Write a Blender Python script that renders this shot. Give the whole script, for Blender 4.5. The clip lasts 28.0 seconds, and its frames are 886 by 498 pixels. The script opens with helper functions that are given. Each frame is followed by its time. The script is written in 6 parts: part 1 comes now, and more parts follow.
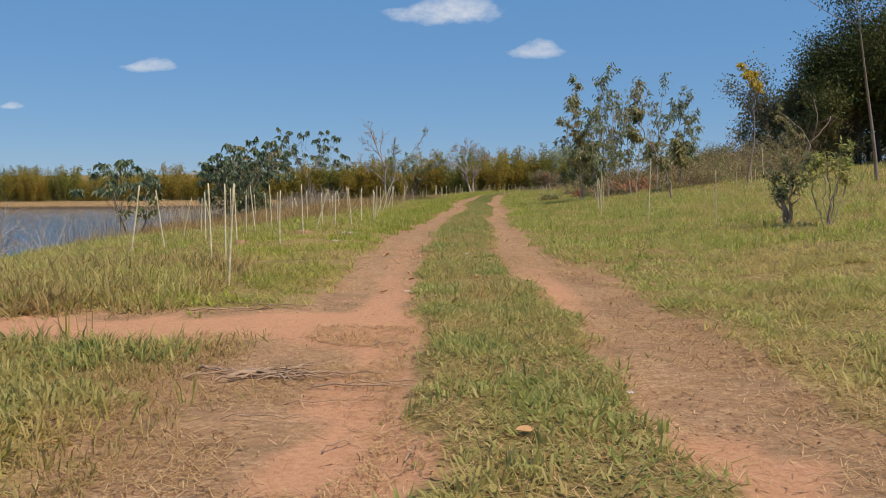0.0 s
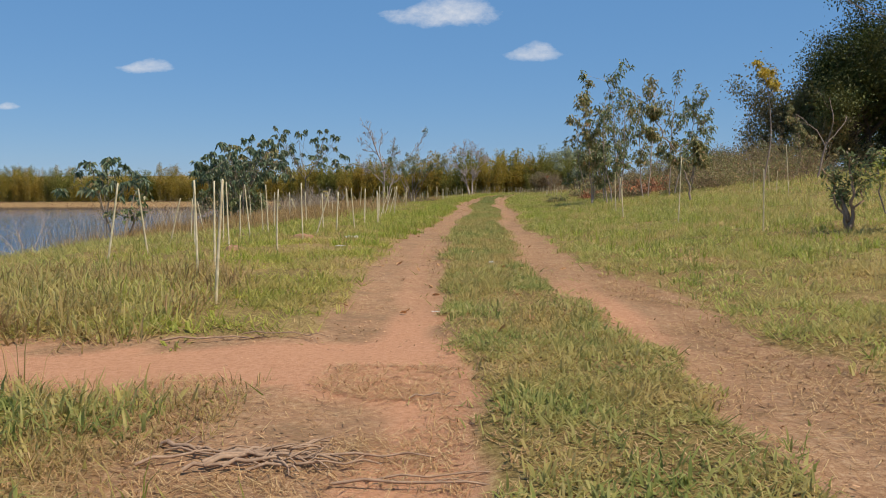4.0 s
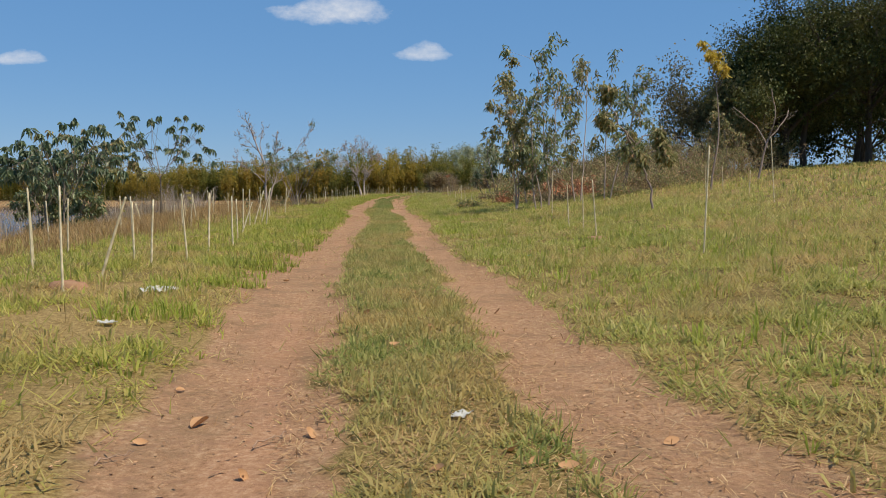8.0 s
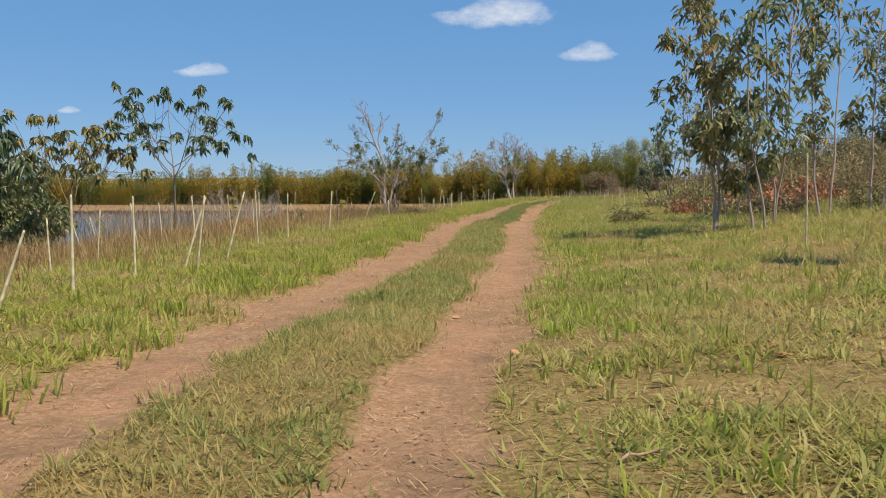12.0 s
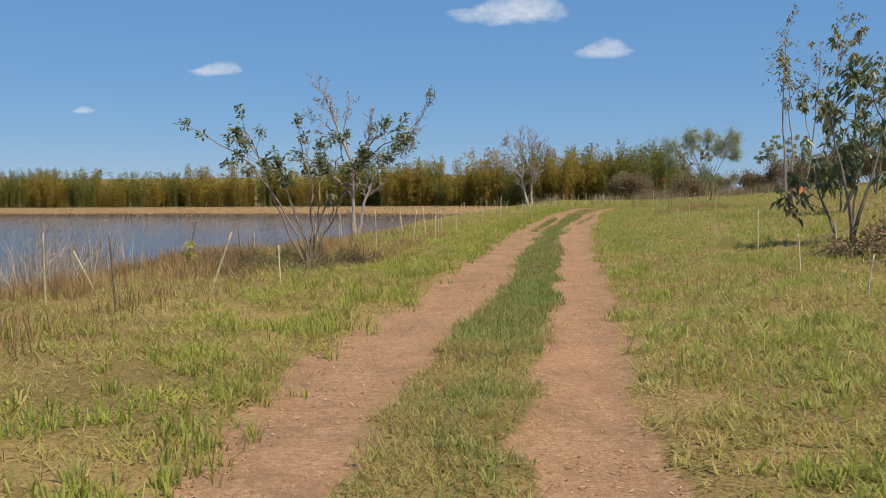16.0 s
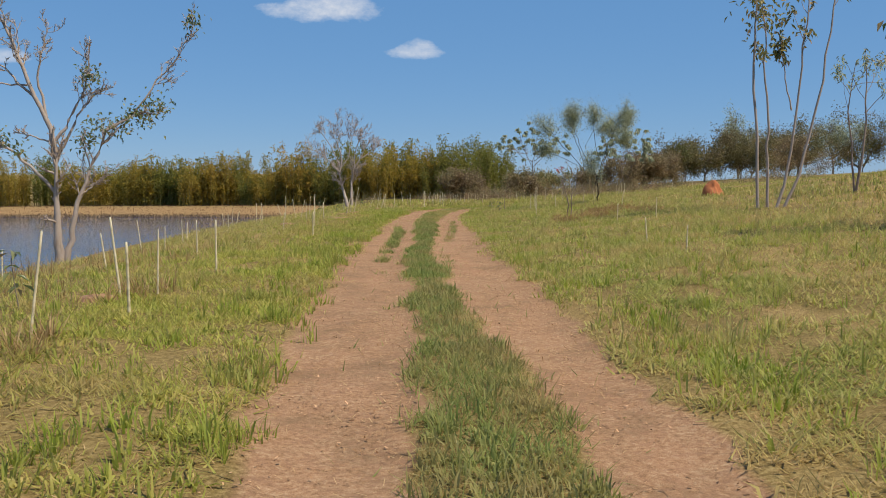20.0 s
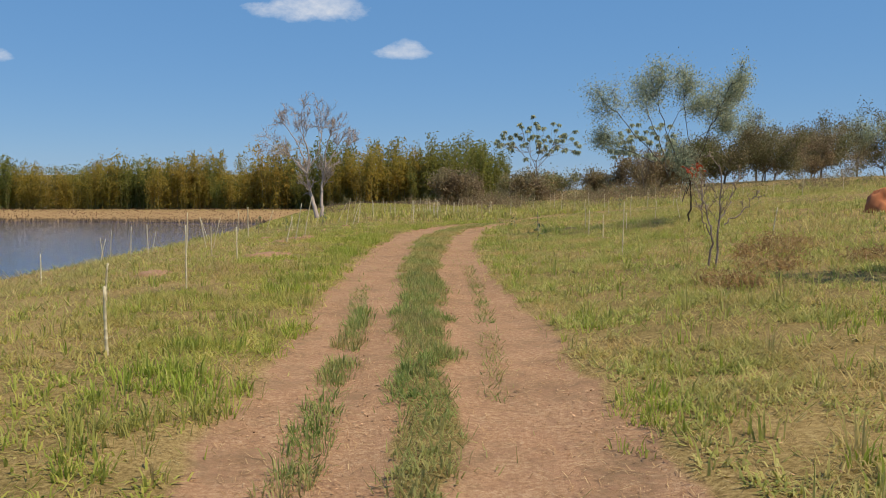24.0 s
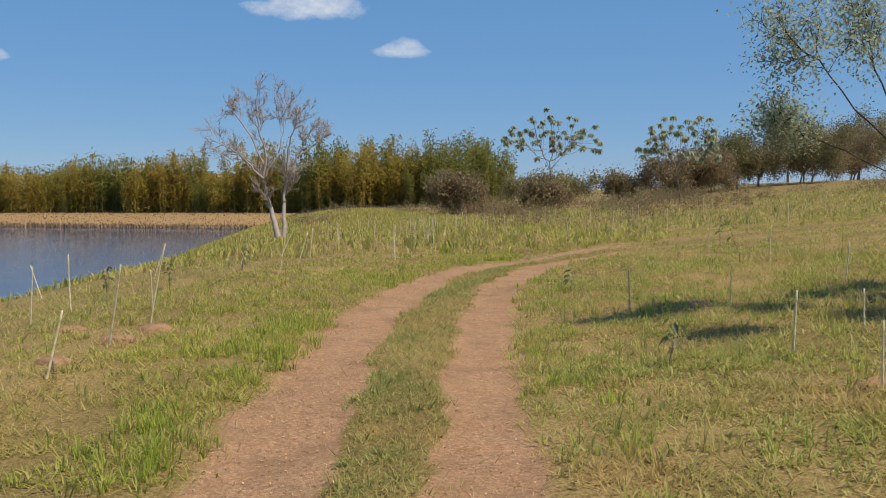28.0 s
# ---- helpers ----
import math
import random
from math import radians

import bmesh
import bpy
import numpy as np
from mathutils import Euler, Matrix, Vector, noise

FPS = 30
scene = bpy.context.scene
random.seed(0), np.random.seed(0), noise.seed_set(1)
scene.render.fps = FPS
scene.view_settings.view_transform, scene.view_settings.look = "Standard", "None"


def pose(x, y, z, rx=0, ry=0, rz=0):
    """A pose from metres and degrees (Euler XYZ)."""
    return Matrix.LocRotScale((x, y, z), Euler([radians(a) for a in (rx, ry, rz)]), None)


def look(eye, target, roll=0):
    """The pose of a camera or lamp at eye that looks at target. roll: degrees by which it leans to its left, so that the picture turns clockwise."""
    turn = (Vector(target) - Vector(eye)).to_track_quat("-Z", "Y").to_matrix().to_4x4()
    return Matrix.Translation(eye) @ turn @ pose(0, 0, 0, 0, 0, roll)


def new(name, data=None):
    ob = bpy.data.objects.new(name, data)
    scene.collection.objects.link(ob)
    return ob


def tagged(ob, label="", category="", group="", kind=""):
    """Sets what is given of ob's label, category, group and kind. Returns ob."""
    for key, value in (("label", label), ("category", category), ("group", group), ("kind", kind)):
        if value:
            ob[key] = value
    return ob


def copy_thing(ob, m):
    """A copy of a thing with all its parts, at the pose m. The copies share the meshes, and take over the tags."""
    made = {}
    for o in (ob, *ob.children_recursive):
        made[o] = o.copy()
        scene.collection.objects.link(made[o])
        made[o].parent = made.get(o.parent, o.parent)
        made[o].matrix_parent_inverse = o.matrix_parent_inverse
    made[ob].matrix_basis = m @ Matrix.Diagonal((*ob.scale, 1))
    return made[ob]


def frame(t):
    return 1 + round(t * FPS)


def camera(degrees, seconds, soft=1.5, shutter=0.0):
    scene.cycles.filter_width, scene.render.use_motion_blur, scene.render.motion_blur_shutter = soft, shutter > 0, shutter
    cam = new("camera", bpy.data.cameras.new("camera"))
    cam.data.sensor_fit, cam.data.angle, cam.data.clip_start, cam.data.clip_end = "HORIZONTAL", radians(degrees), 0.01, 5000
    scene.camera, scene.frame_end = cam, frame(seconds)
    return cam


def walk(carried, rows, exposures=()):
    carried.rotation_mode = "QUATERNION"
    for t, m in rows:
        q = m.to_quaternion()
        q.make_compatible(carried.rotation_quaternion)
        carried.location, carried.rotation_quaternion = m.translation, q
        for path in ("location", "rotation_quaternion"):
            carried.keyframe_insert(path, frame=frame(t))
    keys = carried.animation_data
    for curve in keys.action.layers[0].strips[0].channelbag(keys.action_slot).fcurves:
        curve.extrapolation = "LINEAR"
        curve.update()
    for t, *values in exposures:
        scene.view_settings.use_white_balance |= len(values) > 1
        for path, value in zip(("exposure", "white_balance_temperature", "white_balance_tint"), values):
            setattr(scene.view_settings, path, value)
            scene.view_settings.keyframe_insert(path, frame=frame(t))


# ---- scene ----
cam = camera(53.64, 28.0, 1.0)
PATH = [
    (0.0, pose(0.000, 0.000, 0.959, 86.605, 0.469, -0.200)),
    (0.5, pose(-0.018, 0.022, 0.947, 86.648, 0.453, -0.639)),
    (1.0, pose(-0.054, 0.041, 0.938, 86.655, 0.396, -0.426)),
    (1.5, pose(-0.076, 0.144, 0.942, 86.701, 0.342, -0.073)),
    (2.0, pose(-0.112, 0.312, 0.954, 86.774, 0.295, 0.245)),
    (2.5, pose(-0.140, 0.364, 0.944, 86.730, 0.163, 0.630)),
    (3.0, pose(-0.186, 0.507, 0.938, 86.717, 0.140, 0.985)),
    (3.5, pose(-0.234, 0.953, 0.932, 86.754, 0.217, 0.158)),
    (5.5, pose(-0.429, 3.606, 1.025, 86.699, 0.277, -2.281)),
    (6.0, pose(-0.431, 4.551, 1.057, 86.758, 0.220, -5.188)),
    (6.5, pose(-0.424, 5.484, 1.067, 86.753, 0.186, -5.385)),
    (7.0, pose(-0.369, 6.395, 1.074, 86.723, 0.185, -5.418)),
    (7.5, pose(-0.310, 7.278, 1.089, 86.684, 0.206, -7.942)),
    (8.0, pose(-0.203, 8.102, 1.108, 86.678, 0.161, -7.572)),
    (8.5, pose(-0.060, 8.970, 1.124, 86.682, 0.142, -7.214)),
    (9.0, pose(0.106, 10.006, 1.145, 86.725, 0.173, -6.931)),
    (9.5, pose(0.348, 11.256, 1.181, 86.790, 0.175, -6.603)),
    (10.0, pose(0.660, 12.718, 1.196, 86.840, 0.097, -5.942)),
    (10.5, pose(0.941, 14.226, 1.196, 86.811, 0.167, -5.090)),
    (11.0, pose(1.278, 15.874, 1.195, 86.820, 0.281, -2.575)),
    (11.5, pose(1.528, 17.579, 1.203, 86.869, 0.315, -0.785)),
    (12.0, pose(1.756, 19.331, 1.244, 86.888, 0.245, 3.036)),
    (12.5, pose(1.928, 21.065, 1.390, 86.872, 0.379, 3.188)),
    (13.0, pose(2.044, 22.751, 1.592, 86.900, 0.365, 4.864)),
    (13.5, pose(2.116, 24.396, 1.696, 86.890, 0.365, 4.970)),
    (15.5, pose(1.944, 32.614, 1.929, 86.818, 0.438, 3.957)),
    (16.0, pose(1.898, 34.278, 1.927, 86.812, 0.419, 4.026)),
    (16.5, pose(1.848, 35.927, 1.911, 86.815, 0.424, 4.098)),
    (17.0, pose(1.812, 37.639, 1.895, 86.751, 0.332, 2.753)),
    (17.5, pose(1.774, 39.366, 1.880, 86.734, 0.414, 1.760)),
    (18.0, pose(1.740, 41.128, 1.877, 86.739, 0.385, 1.785)),
    (18.5, pose(1.744, 42.939, 1.884, 86.694, 0.345, -2.544)),
    (19.0, pose(1.761, 44.671, 1.900, 86.703, 0.261, -2.574)),
    (19.5, pose(1.777, 46.464, 1.927, 86.675, 0.354, -7.154)),
    (20.0, pose(1.834, 48.207, 1.933, 86.671, 0.352, -8.098)),
    (20.5, pose(1.916, 49.886, 1.919, 86.714, 0.384, -8.414)),
    (22.5, pose(2.619, 56.286, 2.109, 86.667, 0.487, -8.938)),
    (23.0, pose(2.842, 57.930, 2.186, 86.675, 0.414, -8.933)),
    (23.5, pose(3.081, 59.525, 2.270, 86.699, 0.305, -8.912)),
    (24.0, pose(3.326, 61.161, 2.336, 86.734, 0.283, -8.927)),
    (24.5, pose(3.576, 62.823, 2.367, 86.712, 0.239, -8.910)),
    (25.0, pose(3.805, 64.481, 2.396, 86.692, 0.364, -8.913)),
    (25.5, pose(4.038, 66.205, 2.489, 86.684, 0.432, -8.907)),
    (26.0, pose(4.290, 67.903, 2.653, 86.709, 0.425, -8.957)),
    (26.5, pose(4.583, 69.545, 2.826, 86.738, 0.272, -9.003)),
    (27.0, pose(4.903, 71.035, 2.923, 86.697, 0.325, -9.030)),
    (27.5, pose(5.116, 72.363, 2.955, 86.740, 0.245, -9.051)),
    (28.0, pose(5.243, 73.061, 2.946, 86.672, 0.348, -8.974)),
]
walk(cam, PATH, [(0, -0.05), (3, -0.04), (6, -0.02), (8, 0.0), (10, 0.04), (12, 0.12), (13.5, 0.13), (15.5, 0.03), (18, 0.03), (20, 0.0), (28, 0.0)])

# ---- world, sun, exposure ----
SUN = Vector((0.47, -0.37, 1.0)).normalized()
world = bpy.data.worlds.new("world")
scene.world = world
world.use_nodes = True
wn = world.node_tree.nodes
sky = wn.new("ShaderNodeTexSky")
sky.sky_type = "NISHITA"
sky.sun_disc = False
sky.sun_elevation = math.asin(SUN.z)
sky.sun_rotation = math.atan2(SUN.x, SUN.y)
sky.altitude = 400
sky.air_density = 1.0
sky.dust_density = 0.0
sky.ozone_density = 2.5
tone = wn.new("ShaderNodeHueSaturation")
tone.inputs["Saturation"].default_value = 1.1
links = world.node_tree.links
links.new(sky.outputs[0], tone.inputs["Color"])
links.new(tone.outputs[0], wn["Background"].inputs[0])
wn["Background"].inputs[1].default_value = 0.09
clear = wn.new("ShaderNodeBackground")
clear.inputs[0].default_value = (0.12, 0.315, 0.645, 1)
blend = wn.new("ShaderNodeMixShader")
blend.inputs[0].default_value = 0.62
links.new(wn["Background"].outputs[0], blend.inputs[1])
links.new(clear.outputs[0], blend.inputs[2])
links.new(blend.outputs[0], wn["World Output"].inputs[0])
sun = new("sun", bpy.data.lights.new("sun", "SUN"))
sun.data.energy = 4.9
sun.data.angle = radians(0.55)
sun.data.color = (1.0, 0.905, 0.72)
sun.matrix_world = look(SUN * 50, (0, 0, 0))

# ---- materials ----


def material(name, rough=0.8, spec=0.3):
    m = bpy.data.materials.new(name)
    m.use_nodes = True
    b = m.node_tree.nodes["Principled BSDF"]
    b.inputs["Roughness"].default_value = rough
    b.inputs["Specular IOR Level"].default_value = spec
    return m, m.node_tree, b


def noise_tex(tree, scale, detail=4, rough=0.6, coords=None):
    n = tree.nodes.new("ShaderNodeTexNoise")
    n.inputs["Scale"].default_value = scale
    n.inputs["Detail"].default_value = detail
    n.inputs["Roughness"].default_value = rough
    if coords is None:
        g = tree.nodes.new("ShaderNodeNewGeometry")
        coords = g.outputs["Position"]
    tree.links.new(coords, n.inputs["Vector"])
    return n.outputs["Fac"]


def ramp(tree, fac, stops):
    r = tree.nodes.new("ShaderNodeValToRGB")
    els = r.color_ramp.elements
    while len(els) < len(stops):
        els.new(0.5)
    for e, (p, c) in zip(els, stops):
        e.position, e.color = p, (*c, 1)
    tree.links.new(fac, r.inputs[0])
    return r.outputs[0]


def mix(tree, fac, a, b, mode="MIX"):
    n = tree.nodes.new("ShaderNodeMix")
    n.data_type, n.blend_type = "RGBA", mode
    for socket, value in ((n.inputs[0], fac), (n.inputs[6], a), (n.inputs[7], b)):
        if isinstance(value, (int, float)):
            socket.default_value = value
        elif isinstance(value, tuple):
            socket.default_value = (*value, 1)
        else:
            tree.links.new(value, socket)
    return n.outputs[2]


def bump(tree, bsdf, fac, strength, distance):
    n = tree.nodes.new("ShaderNodeBump")
    n.inputs["Strength"].default_value = strength
    n.inputs["Distance"].default_value = distance
    tree.links.new(fac, n.inputs["Height"])
    tree.links.new(n.outputs[0], bsdf.inputs["Normal"])


def level(tree, fac, lo, hi):
    n = tree.nodes.new("ShaderNodeMapRange")
    n.inputs[1].default_value, n.inputs[2].default_value = lo, hi
    tree.links.new(fac, n.inputs[0])
    return n.outputs[0]


def island(tree):
    return tree.nodes.new("ShaderNodeNewGeometry").outputs["Random Per Island"]


def leafy(name, stops, patch=None, patch_scale=0.6, seep=0.3, rough=0.55, tuft=0.0, clump=None, spec=0.22):
    """A leaf or blade material: each leaf takes its own tone, patches of leaves lean to another."""
    m, t, b = material(name, rough, spec)
    tone_of = island(t)
    if tuft:
        blend_of = t.nodes.new("ShaderNodeMix")
        blend_of.inputs[0].default_value = 0.55
        t.links.new(tone_of, blend_of.inputs[2])
        t.links.new(level(t, noise_tex(t, tuft, 4, 0.7), 0.3, 0.68), blend_of.inputs[3])
        tone_of = blend_of.outputs[0]
    col = ramp(t, tone_of, stops)
    if patch:
        col = mix(t, level(t, noise_tex(t, patch_scale, 4, 0.65), 0.43, 0.66), col, patch)
    if clump:
        o = t.nodes.new("ShaderNodeObjectInfo")
        col = mix(t, level(t, o.outputs["Random"], -0.1, 1.6), col, clump)
    t.links.new(col, b.inputs["Base Color"])
    tr = t.nodes.new("ShaderNodeBsdfTranslucent")
    t.links.new(col, tr.inputs[0])
    sh = t.nodes.new("ShaderNodeMixShader")
    sh.inputs[0].default_value = seep
    t.links.new(b.outputs[0], sh.inputs[1])
    t.links.new(tr.outputs[0], sh.inputs[2])
    t.links.new(sh.outputs[0], t.nodes["Material Output"].inputs[0])
    return m


def bark(name, dark, pale, scale=14):
    m, t, b = material(name, 0.9, 0.15)
    g = t.nodes.new("ShaderNodeTexCoord")
    mp = t.nodes.new("ShaderNodeMapping")
    mp.inputs["Scale"].default_value = (1, 1, 0.25)
    t.links.new(g.outputs["Object"], mp.inputs[0])
    f = noise_tex(t, scale, 6, 0.7, mp.outputs[0])
    big = noise_tex(t, 2.2, 3, 0.5, g.outputs["Object"])
    col = ramp(t, f, [(0.3, dark), (0.7, pale)])
    col = mix(t, level(t, big, 0.35, 0.75), col, tuple(0.5 * (a + c) for a, c in zip(dark, pale)))
    t.links.new(col, b.inputs["Base Color"])
    bump(t, b, f, 0.5, 0.005)
    return m


def ground_material():
    m, t, b = material("earth", 0.95, 0.1)
    att = {}
    for key in ("dirt", "dry", "bare"):
        a = t.nodes.new("ShaderNodeAttribute")
        a.attribute_name = key
        att[key] = a.outputs["Fac"]
    fine = level(t, noise_tex(t, 30, 8, 0.85), 0.32, 0.68)
    mid = noise_tex(t, 3.2, 5, 0.65)
    wide = noise_tex(t, 0.45, 4, 0.6)
    grit = noise_tex(t, 140, 4, 0.8)
    clay = ramp(t, fine, [(0.1, (0.19, 0.10, 0.053)), (0.5, (0.37, 0.215, 0.118)), (0.9, (0.51, 0.345, 0.21))])
    clay = mix(t, level(t, mid, 0.42, 0.9), clay, (0.44, 0.225, 0.132))
    thatch = ramp(t, fine, [(0.1, (0.112, 0.0665, 0.0245)), (0.5, (0.308, 0.206, 0.0816)), (0.9, (0.462, 0.35, 0.158))])
    trodden = ramp(t, fine, [(0.1, (0.13, 0.068, 0.036)), (0.5, (0.335, 0.19, 0.1)), (0.9, (0.48, 0.315, 0.18))])
    track = mix(t, level(t, mid, 0.46, 0.66), clay, trodden)
    track = mix(t, level(t, noise_tex(t, 1.7, 7, 0.8), 0.47, 0.68), track, (0.21, 0.13, 0.072))
    track = mix(t, level(t, noise_tex(t, 12, 6, 0.8), 0.5, 0.66), track, (0.29, 0.16, 0.094))
    smooth = ramp(t, fine, [(0.1, (0.359, 0.178, 0.0979)), (0.5, (0.485, 0.245, 0.139)), (0.9, (0.543, 0.3, 0.185))])
    track = mix(t, level(t, att["bare"], 0.25, 0.75), track, smooth)
    # low tones extra dark: shade in the gaps between blades, put into the colour
    green = ramp(t, fine, [(0.1, (0.05, 0.037, 0.013)), (0.5, (0.185, 0.13, 0.045)), (0.9, (0.36, 0.26, 0.11))])
    field = mix(t, level(t, wide, 0.4, 0.62), green, mix(t, 0.55, green, thatch))
    field = mix(t, att["dry"], field, thatch)
    edge = t.nodes.new("ShaderNodeMath")
    edge.operation = "MULTIPLY_ADD"
    t.links.new(mid, edge.inputs[0])
    edge.inputs[1].default_value = 0.5
    t.links.new(att["dirt"], edge.inputs[2])
    col = mix(t, level(t, edge.outputs[0], 0.55, 0.85), field, track)
    t.links.new(col, b.inputs["Base Color"])
    hgt = mix(t, 0.35, fine, grit)
    bump(t, b, hgt, 0.55, 0.012)
    return m


def water_material():
    m, t, b = material("water", 0.04, 0.5)
    b.inputs["Base Color"].default_value = (0.03, 0.095, 0.2, 1)
    g = t.nodes.new("ShaderNodeNewGeometry")
    mp = t.nodes.new("ShaderNodeMapping")
    mp.inputs["Scale"].default_value = (0.5, 1.6, 1)
    t.links.new(g.outputs["Position"], mp.inputs[0])
    lee = t.nodes.new("ShaderNodeAttribute")
    lee.attribute_name = "lee"
    n = t.nodes.new("ShaderNodeBump")
    n.inputs["Distance"].default_value = 0.035
    t.links.new(level(t, lee.outputs["Fac"], 1.0, -0.5), n.inputs["Strength"])
    t.links.new(noise_tex(t, 2.6, 4, 0.6, mp.outputs[0]), n.inputs["Height"])
    t.links.new(n.outputs[0], b.inputs["Normal"])
    return m


def cane_material(name, dark, pale):
    m, t, b = material(name, 0.55, 0.3)
    g = t.nodes.new("ShaderNodeTexCoord")
    o = t.nodes.new("ShaderNodeObjectInfo")
    f = noise_tex(t, 9, 4, 0.6, g.outputs["Object"])
    col = ramp(t, f, [(0.3, dark), (0.7, pale)])
    col = mix(t, level(t, o.outputs["Random"], 0.5, 1.6), col, (0.42, 0.34, 0.2))
    t.links.new(col, b.inputs["Base Color"])
    bump(t, b, f, 0.25, 0.004)
    return m


def cloud_material(seed):
    m = bpy.data.materials.new("cloud")
    m.use_nodes = True
    t = m.node_tree
    t.nodes.clear()
    out = t.nodes.new("ShaderNodeOutputMaterial")
    tc = t.nodes.new("ShaderNodeTexCoord")
    mp = t.nodes.new("ShaderNodeMapping")
    mp.inputs["Location"].default_value = (seed * 3.7, seed * 1.3, seed)
    mp.inputs["Scale"].default_value = (1 / 60, 1 / 60, 1 / 34)
    t.links.new(tc.outputs["Object"], mp.inputs[0])
    f = noise_tex(t, 1.1, 6, 0.62, mp.outputs[0])
    at = t.nodes.new("ShaderNodeAttribute")
    at.attribute_name = "body"
    ad = t.nodes.new("ShaderNodeMath")
    ad.operation = "MULTIPLY_ADD"
    t.links.new(f, ad.inputs[0])
    ad.inputs[1].default_value = 1.5
    t.links.new(at.outputs["Fac"], ad.inputs[2])
    alpha = level(t, ad.outputs[0], 1.0, 2.2)
    # the cloud's sunlit white is emitted by the card, not lit by the sun
    em = t.nodes.new("ShaderNodeEmission")
    em.inputs[0].default_value = (0.86, 0.88, 0.93, 1)
    em.inputs[1].default_value = 0.87
    tr = t.nodes.new("ShaderNodeBsdfTransparent")
    sh = t.nodes.new("ShaderNodeMixShader")
    t.links.new(alpha, sh.inputs[0])
    t.links.new(tr.outputs[0], sh.inputs[1])
    t.links.new(em.outputs[0], sh.inputs[2])
    t.links.new(sh.outputs[0], out.inputs[0])
    return m


EARTH = ground_material()
WATER = water_material()
CANE = cane_material("cane", (0.50, 0.40, 0.23), (0.78, 0.68, 0.47))
OLD_CANE = cane_material("weathered cane", (0.10, 0.075, 0.05), (0.24, 0.18, 0.12))
GRASS = leafy("grass", [(0.0, (0.093, 0.125, 0.026)), (0.3, (0.274, 0.299, 0.069)), (0.6, (0.470, 0.462, 0.130)), (1.0, (0.765, 0.618, 0.280))], (0.546, 0.404, 0.166), 0.8, 0.5, tuft=3.5)
LUSH = leafy("lush grass", [(0.0, (0.110, 0.140, 0.031)), (0.4, (0.285, 0.320, 0.088)), (0.7, (0.478, 0.442, 0.151)), (1.0, (0.749, 0.558, 0.278))], (0.529, 0.383, 0.151), 1.1, 0.5, tuft=4)
YELLOW_GRASS = leafy("sunny grass", [(0.0, (0.125, 0.152, 0.024)), (0.35, (0.352, 0.377, 0.063)), (0.7, (0.560, 0.508, 0.126)), (1.0, (0.717, 0.560, 0.263))], (0.519, 0.377, 0.161), 0.6, 0.5, tuft=3)
DRY_GRASS = leafy("dry grass", [(0.0, (0.265, 0.16, 0.0622)), (0.5, (0.445, 0.312, 0.13)), (1.0, (0.593, 0.464, 0.225))], (0.359, 0.274, 0.0944), 0.8, 0.45, tuft=7)
BROWN_GRASS = leafy("brown grass", [(0.0, (0.211, 0.123, 0.054)), (0.5, (0.423, 0.278, 0.126)), (1.0, (0.656, 0.484, 0.243))], (0.360, 0.226, 0.099), 0.9, 0.4, tuft=4)
STRAW = leafy("straw", [(0.0, (0.264, 0.131, 0.056)), (0.5, (0.458, 0.274, 0.125)), (1.0, (0.598, 0.417, 0.211))], None, 1, 0.1, 0.7)
CRUMB = leafy("leaf crumb", [(0.0, (0.230, 0.130, 0.072)), (0.6, (0.324, 0.176, 0.088)), (1.0, (0.729, 0.429, 0.234))], None, 1, 0.1, 0.8)
REED = leafy("reed", [(0.0, (0.24, 0.17, 0.11)), (0.6, (0.45, 0.36, 0.26)), (1.0, (0.62, 0.53, 0.42))], None, 1, 0.25, 0.7)
DARK_REED = leafy("dark reed", [(0.0, (0.088, 0.057, 0.039)), (0.6, (0.175, 0.115, 0.072)), (1.0, (0.300, 0.207, 0.121))], None, 1, 0.2, 0.7)
BANK_GRASS = leafy("bank grass", [(0.0, (0.122, 0.064, 0.037)), (0.6, (0.224, 0.125, 0.076)), (1.0, (0.320, 0.191, 0.127))], (0.269, 0.138, 0.086), 0.2, 0.25, 0.7)
BRIGHT_GRASS = leafy("bright grass", [(0.0, (0.117, 0.163, 0.018)), (0.4, (0.317, 0.387, 0.049)), (0.75, (0.468, 0.482, 0.099)), (1.0, (0.552, 0.490, 0.199))], (0.385, 0.361, 0.099), 1.0, 0.5, tuft=5)
GREEN_GRASS = leafy("green grass", [(0.0, (0.085, 0.128, 0.028)), (0.4, (0.235, 0.300, 0.078)), (0.8, (0.395, 0.402, 0.128)), (1.0, (0.622, 0.487, 0.231))], (0.395, 0.318, 0.128), 1.1, 0.5, tuft=4)
LEAF = leafy("broad leaf", [(0.0, (0.105, 0.142, 0.0601)), (0.5, (0.21, 0.247, 0.104)), (0.8, (0.315, 0.315, 0.153)), (1.0, (0.441, 0.283, 0.142))], None, 1, 0.5, 0.34, spec=0.5)
GLOSS_LEAF = leafy("glossy leaf", [(0.0, (0.085, 0.133, 0.068)), (0.5, (0.162, 0.216, 0.121)), (0.9, (0.255, 0.290, 0.179)), (1.0, (0.340, 0.276, 0.158))], None, 1, 0.45, 0.36, spec=0.5)
OLIVE_LEAF = leafy("olive leaf", [(0.0, (0.161, 0.172, 0.0712)), (0.6, (0.309, 0.286, 0.119)), (0.9, (0.432, 0.343, 0.166)), (1.0, (0.543, 0.32, 0.166))], None, 1, 0.38, 0.45)
GREY_LEAF = leafy("grey leaf", [(0.0, (0.230, 0.274, 0.185)), (0.6, (0.396, 0.438, 0.296)), (1.0, (0.552, 0.537, 0.345))], None, 1, 0.5, 0.5)
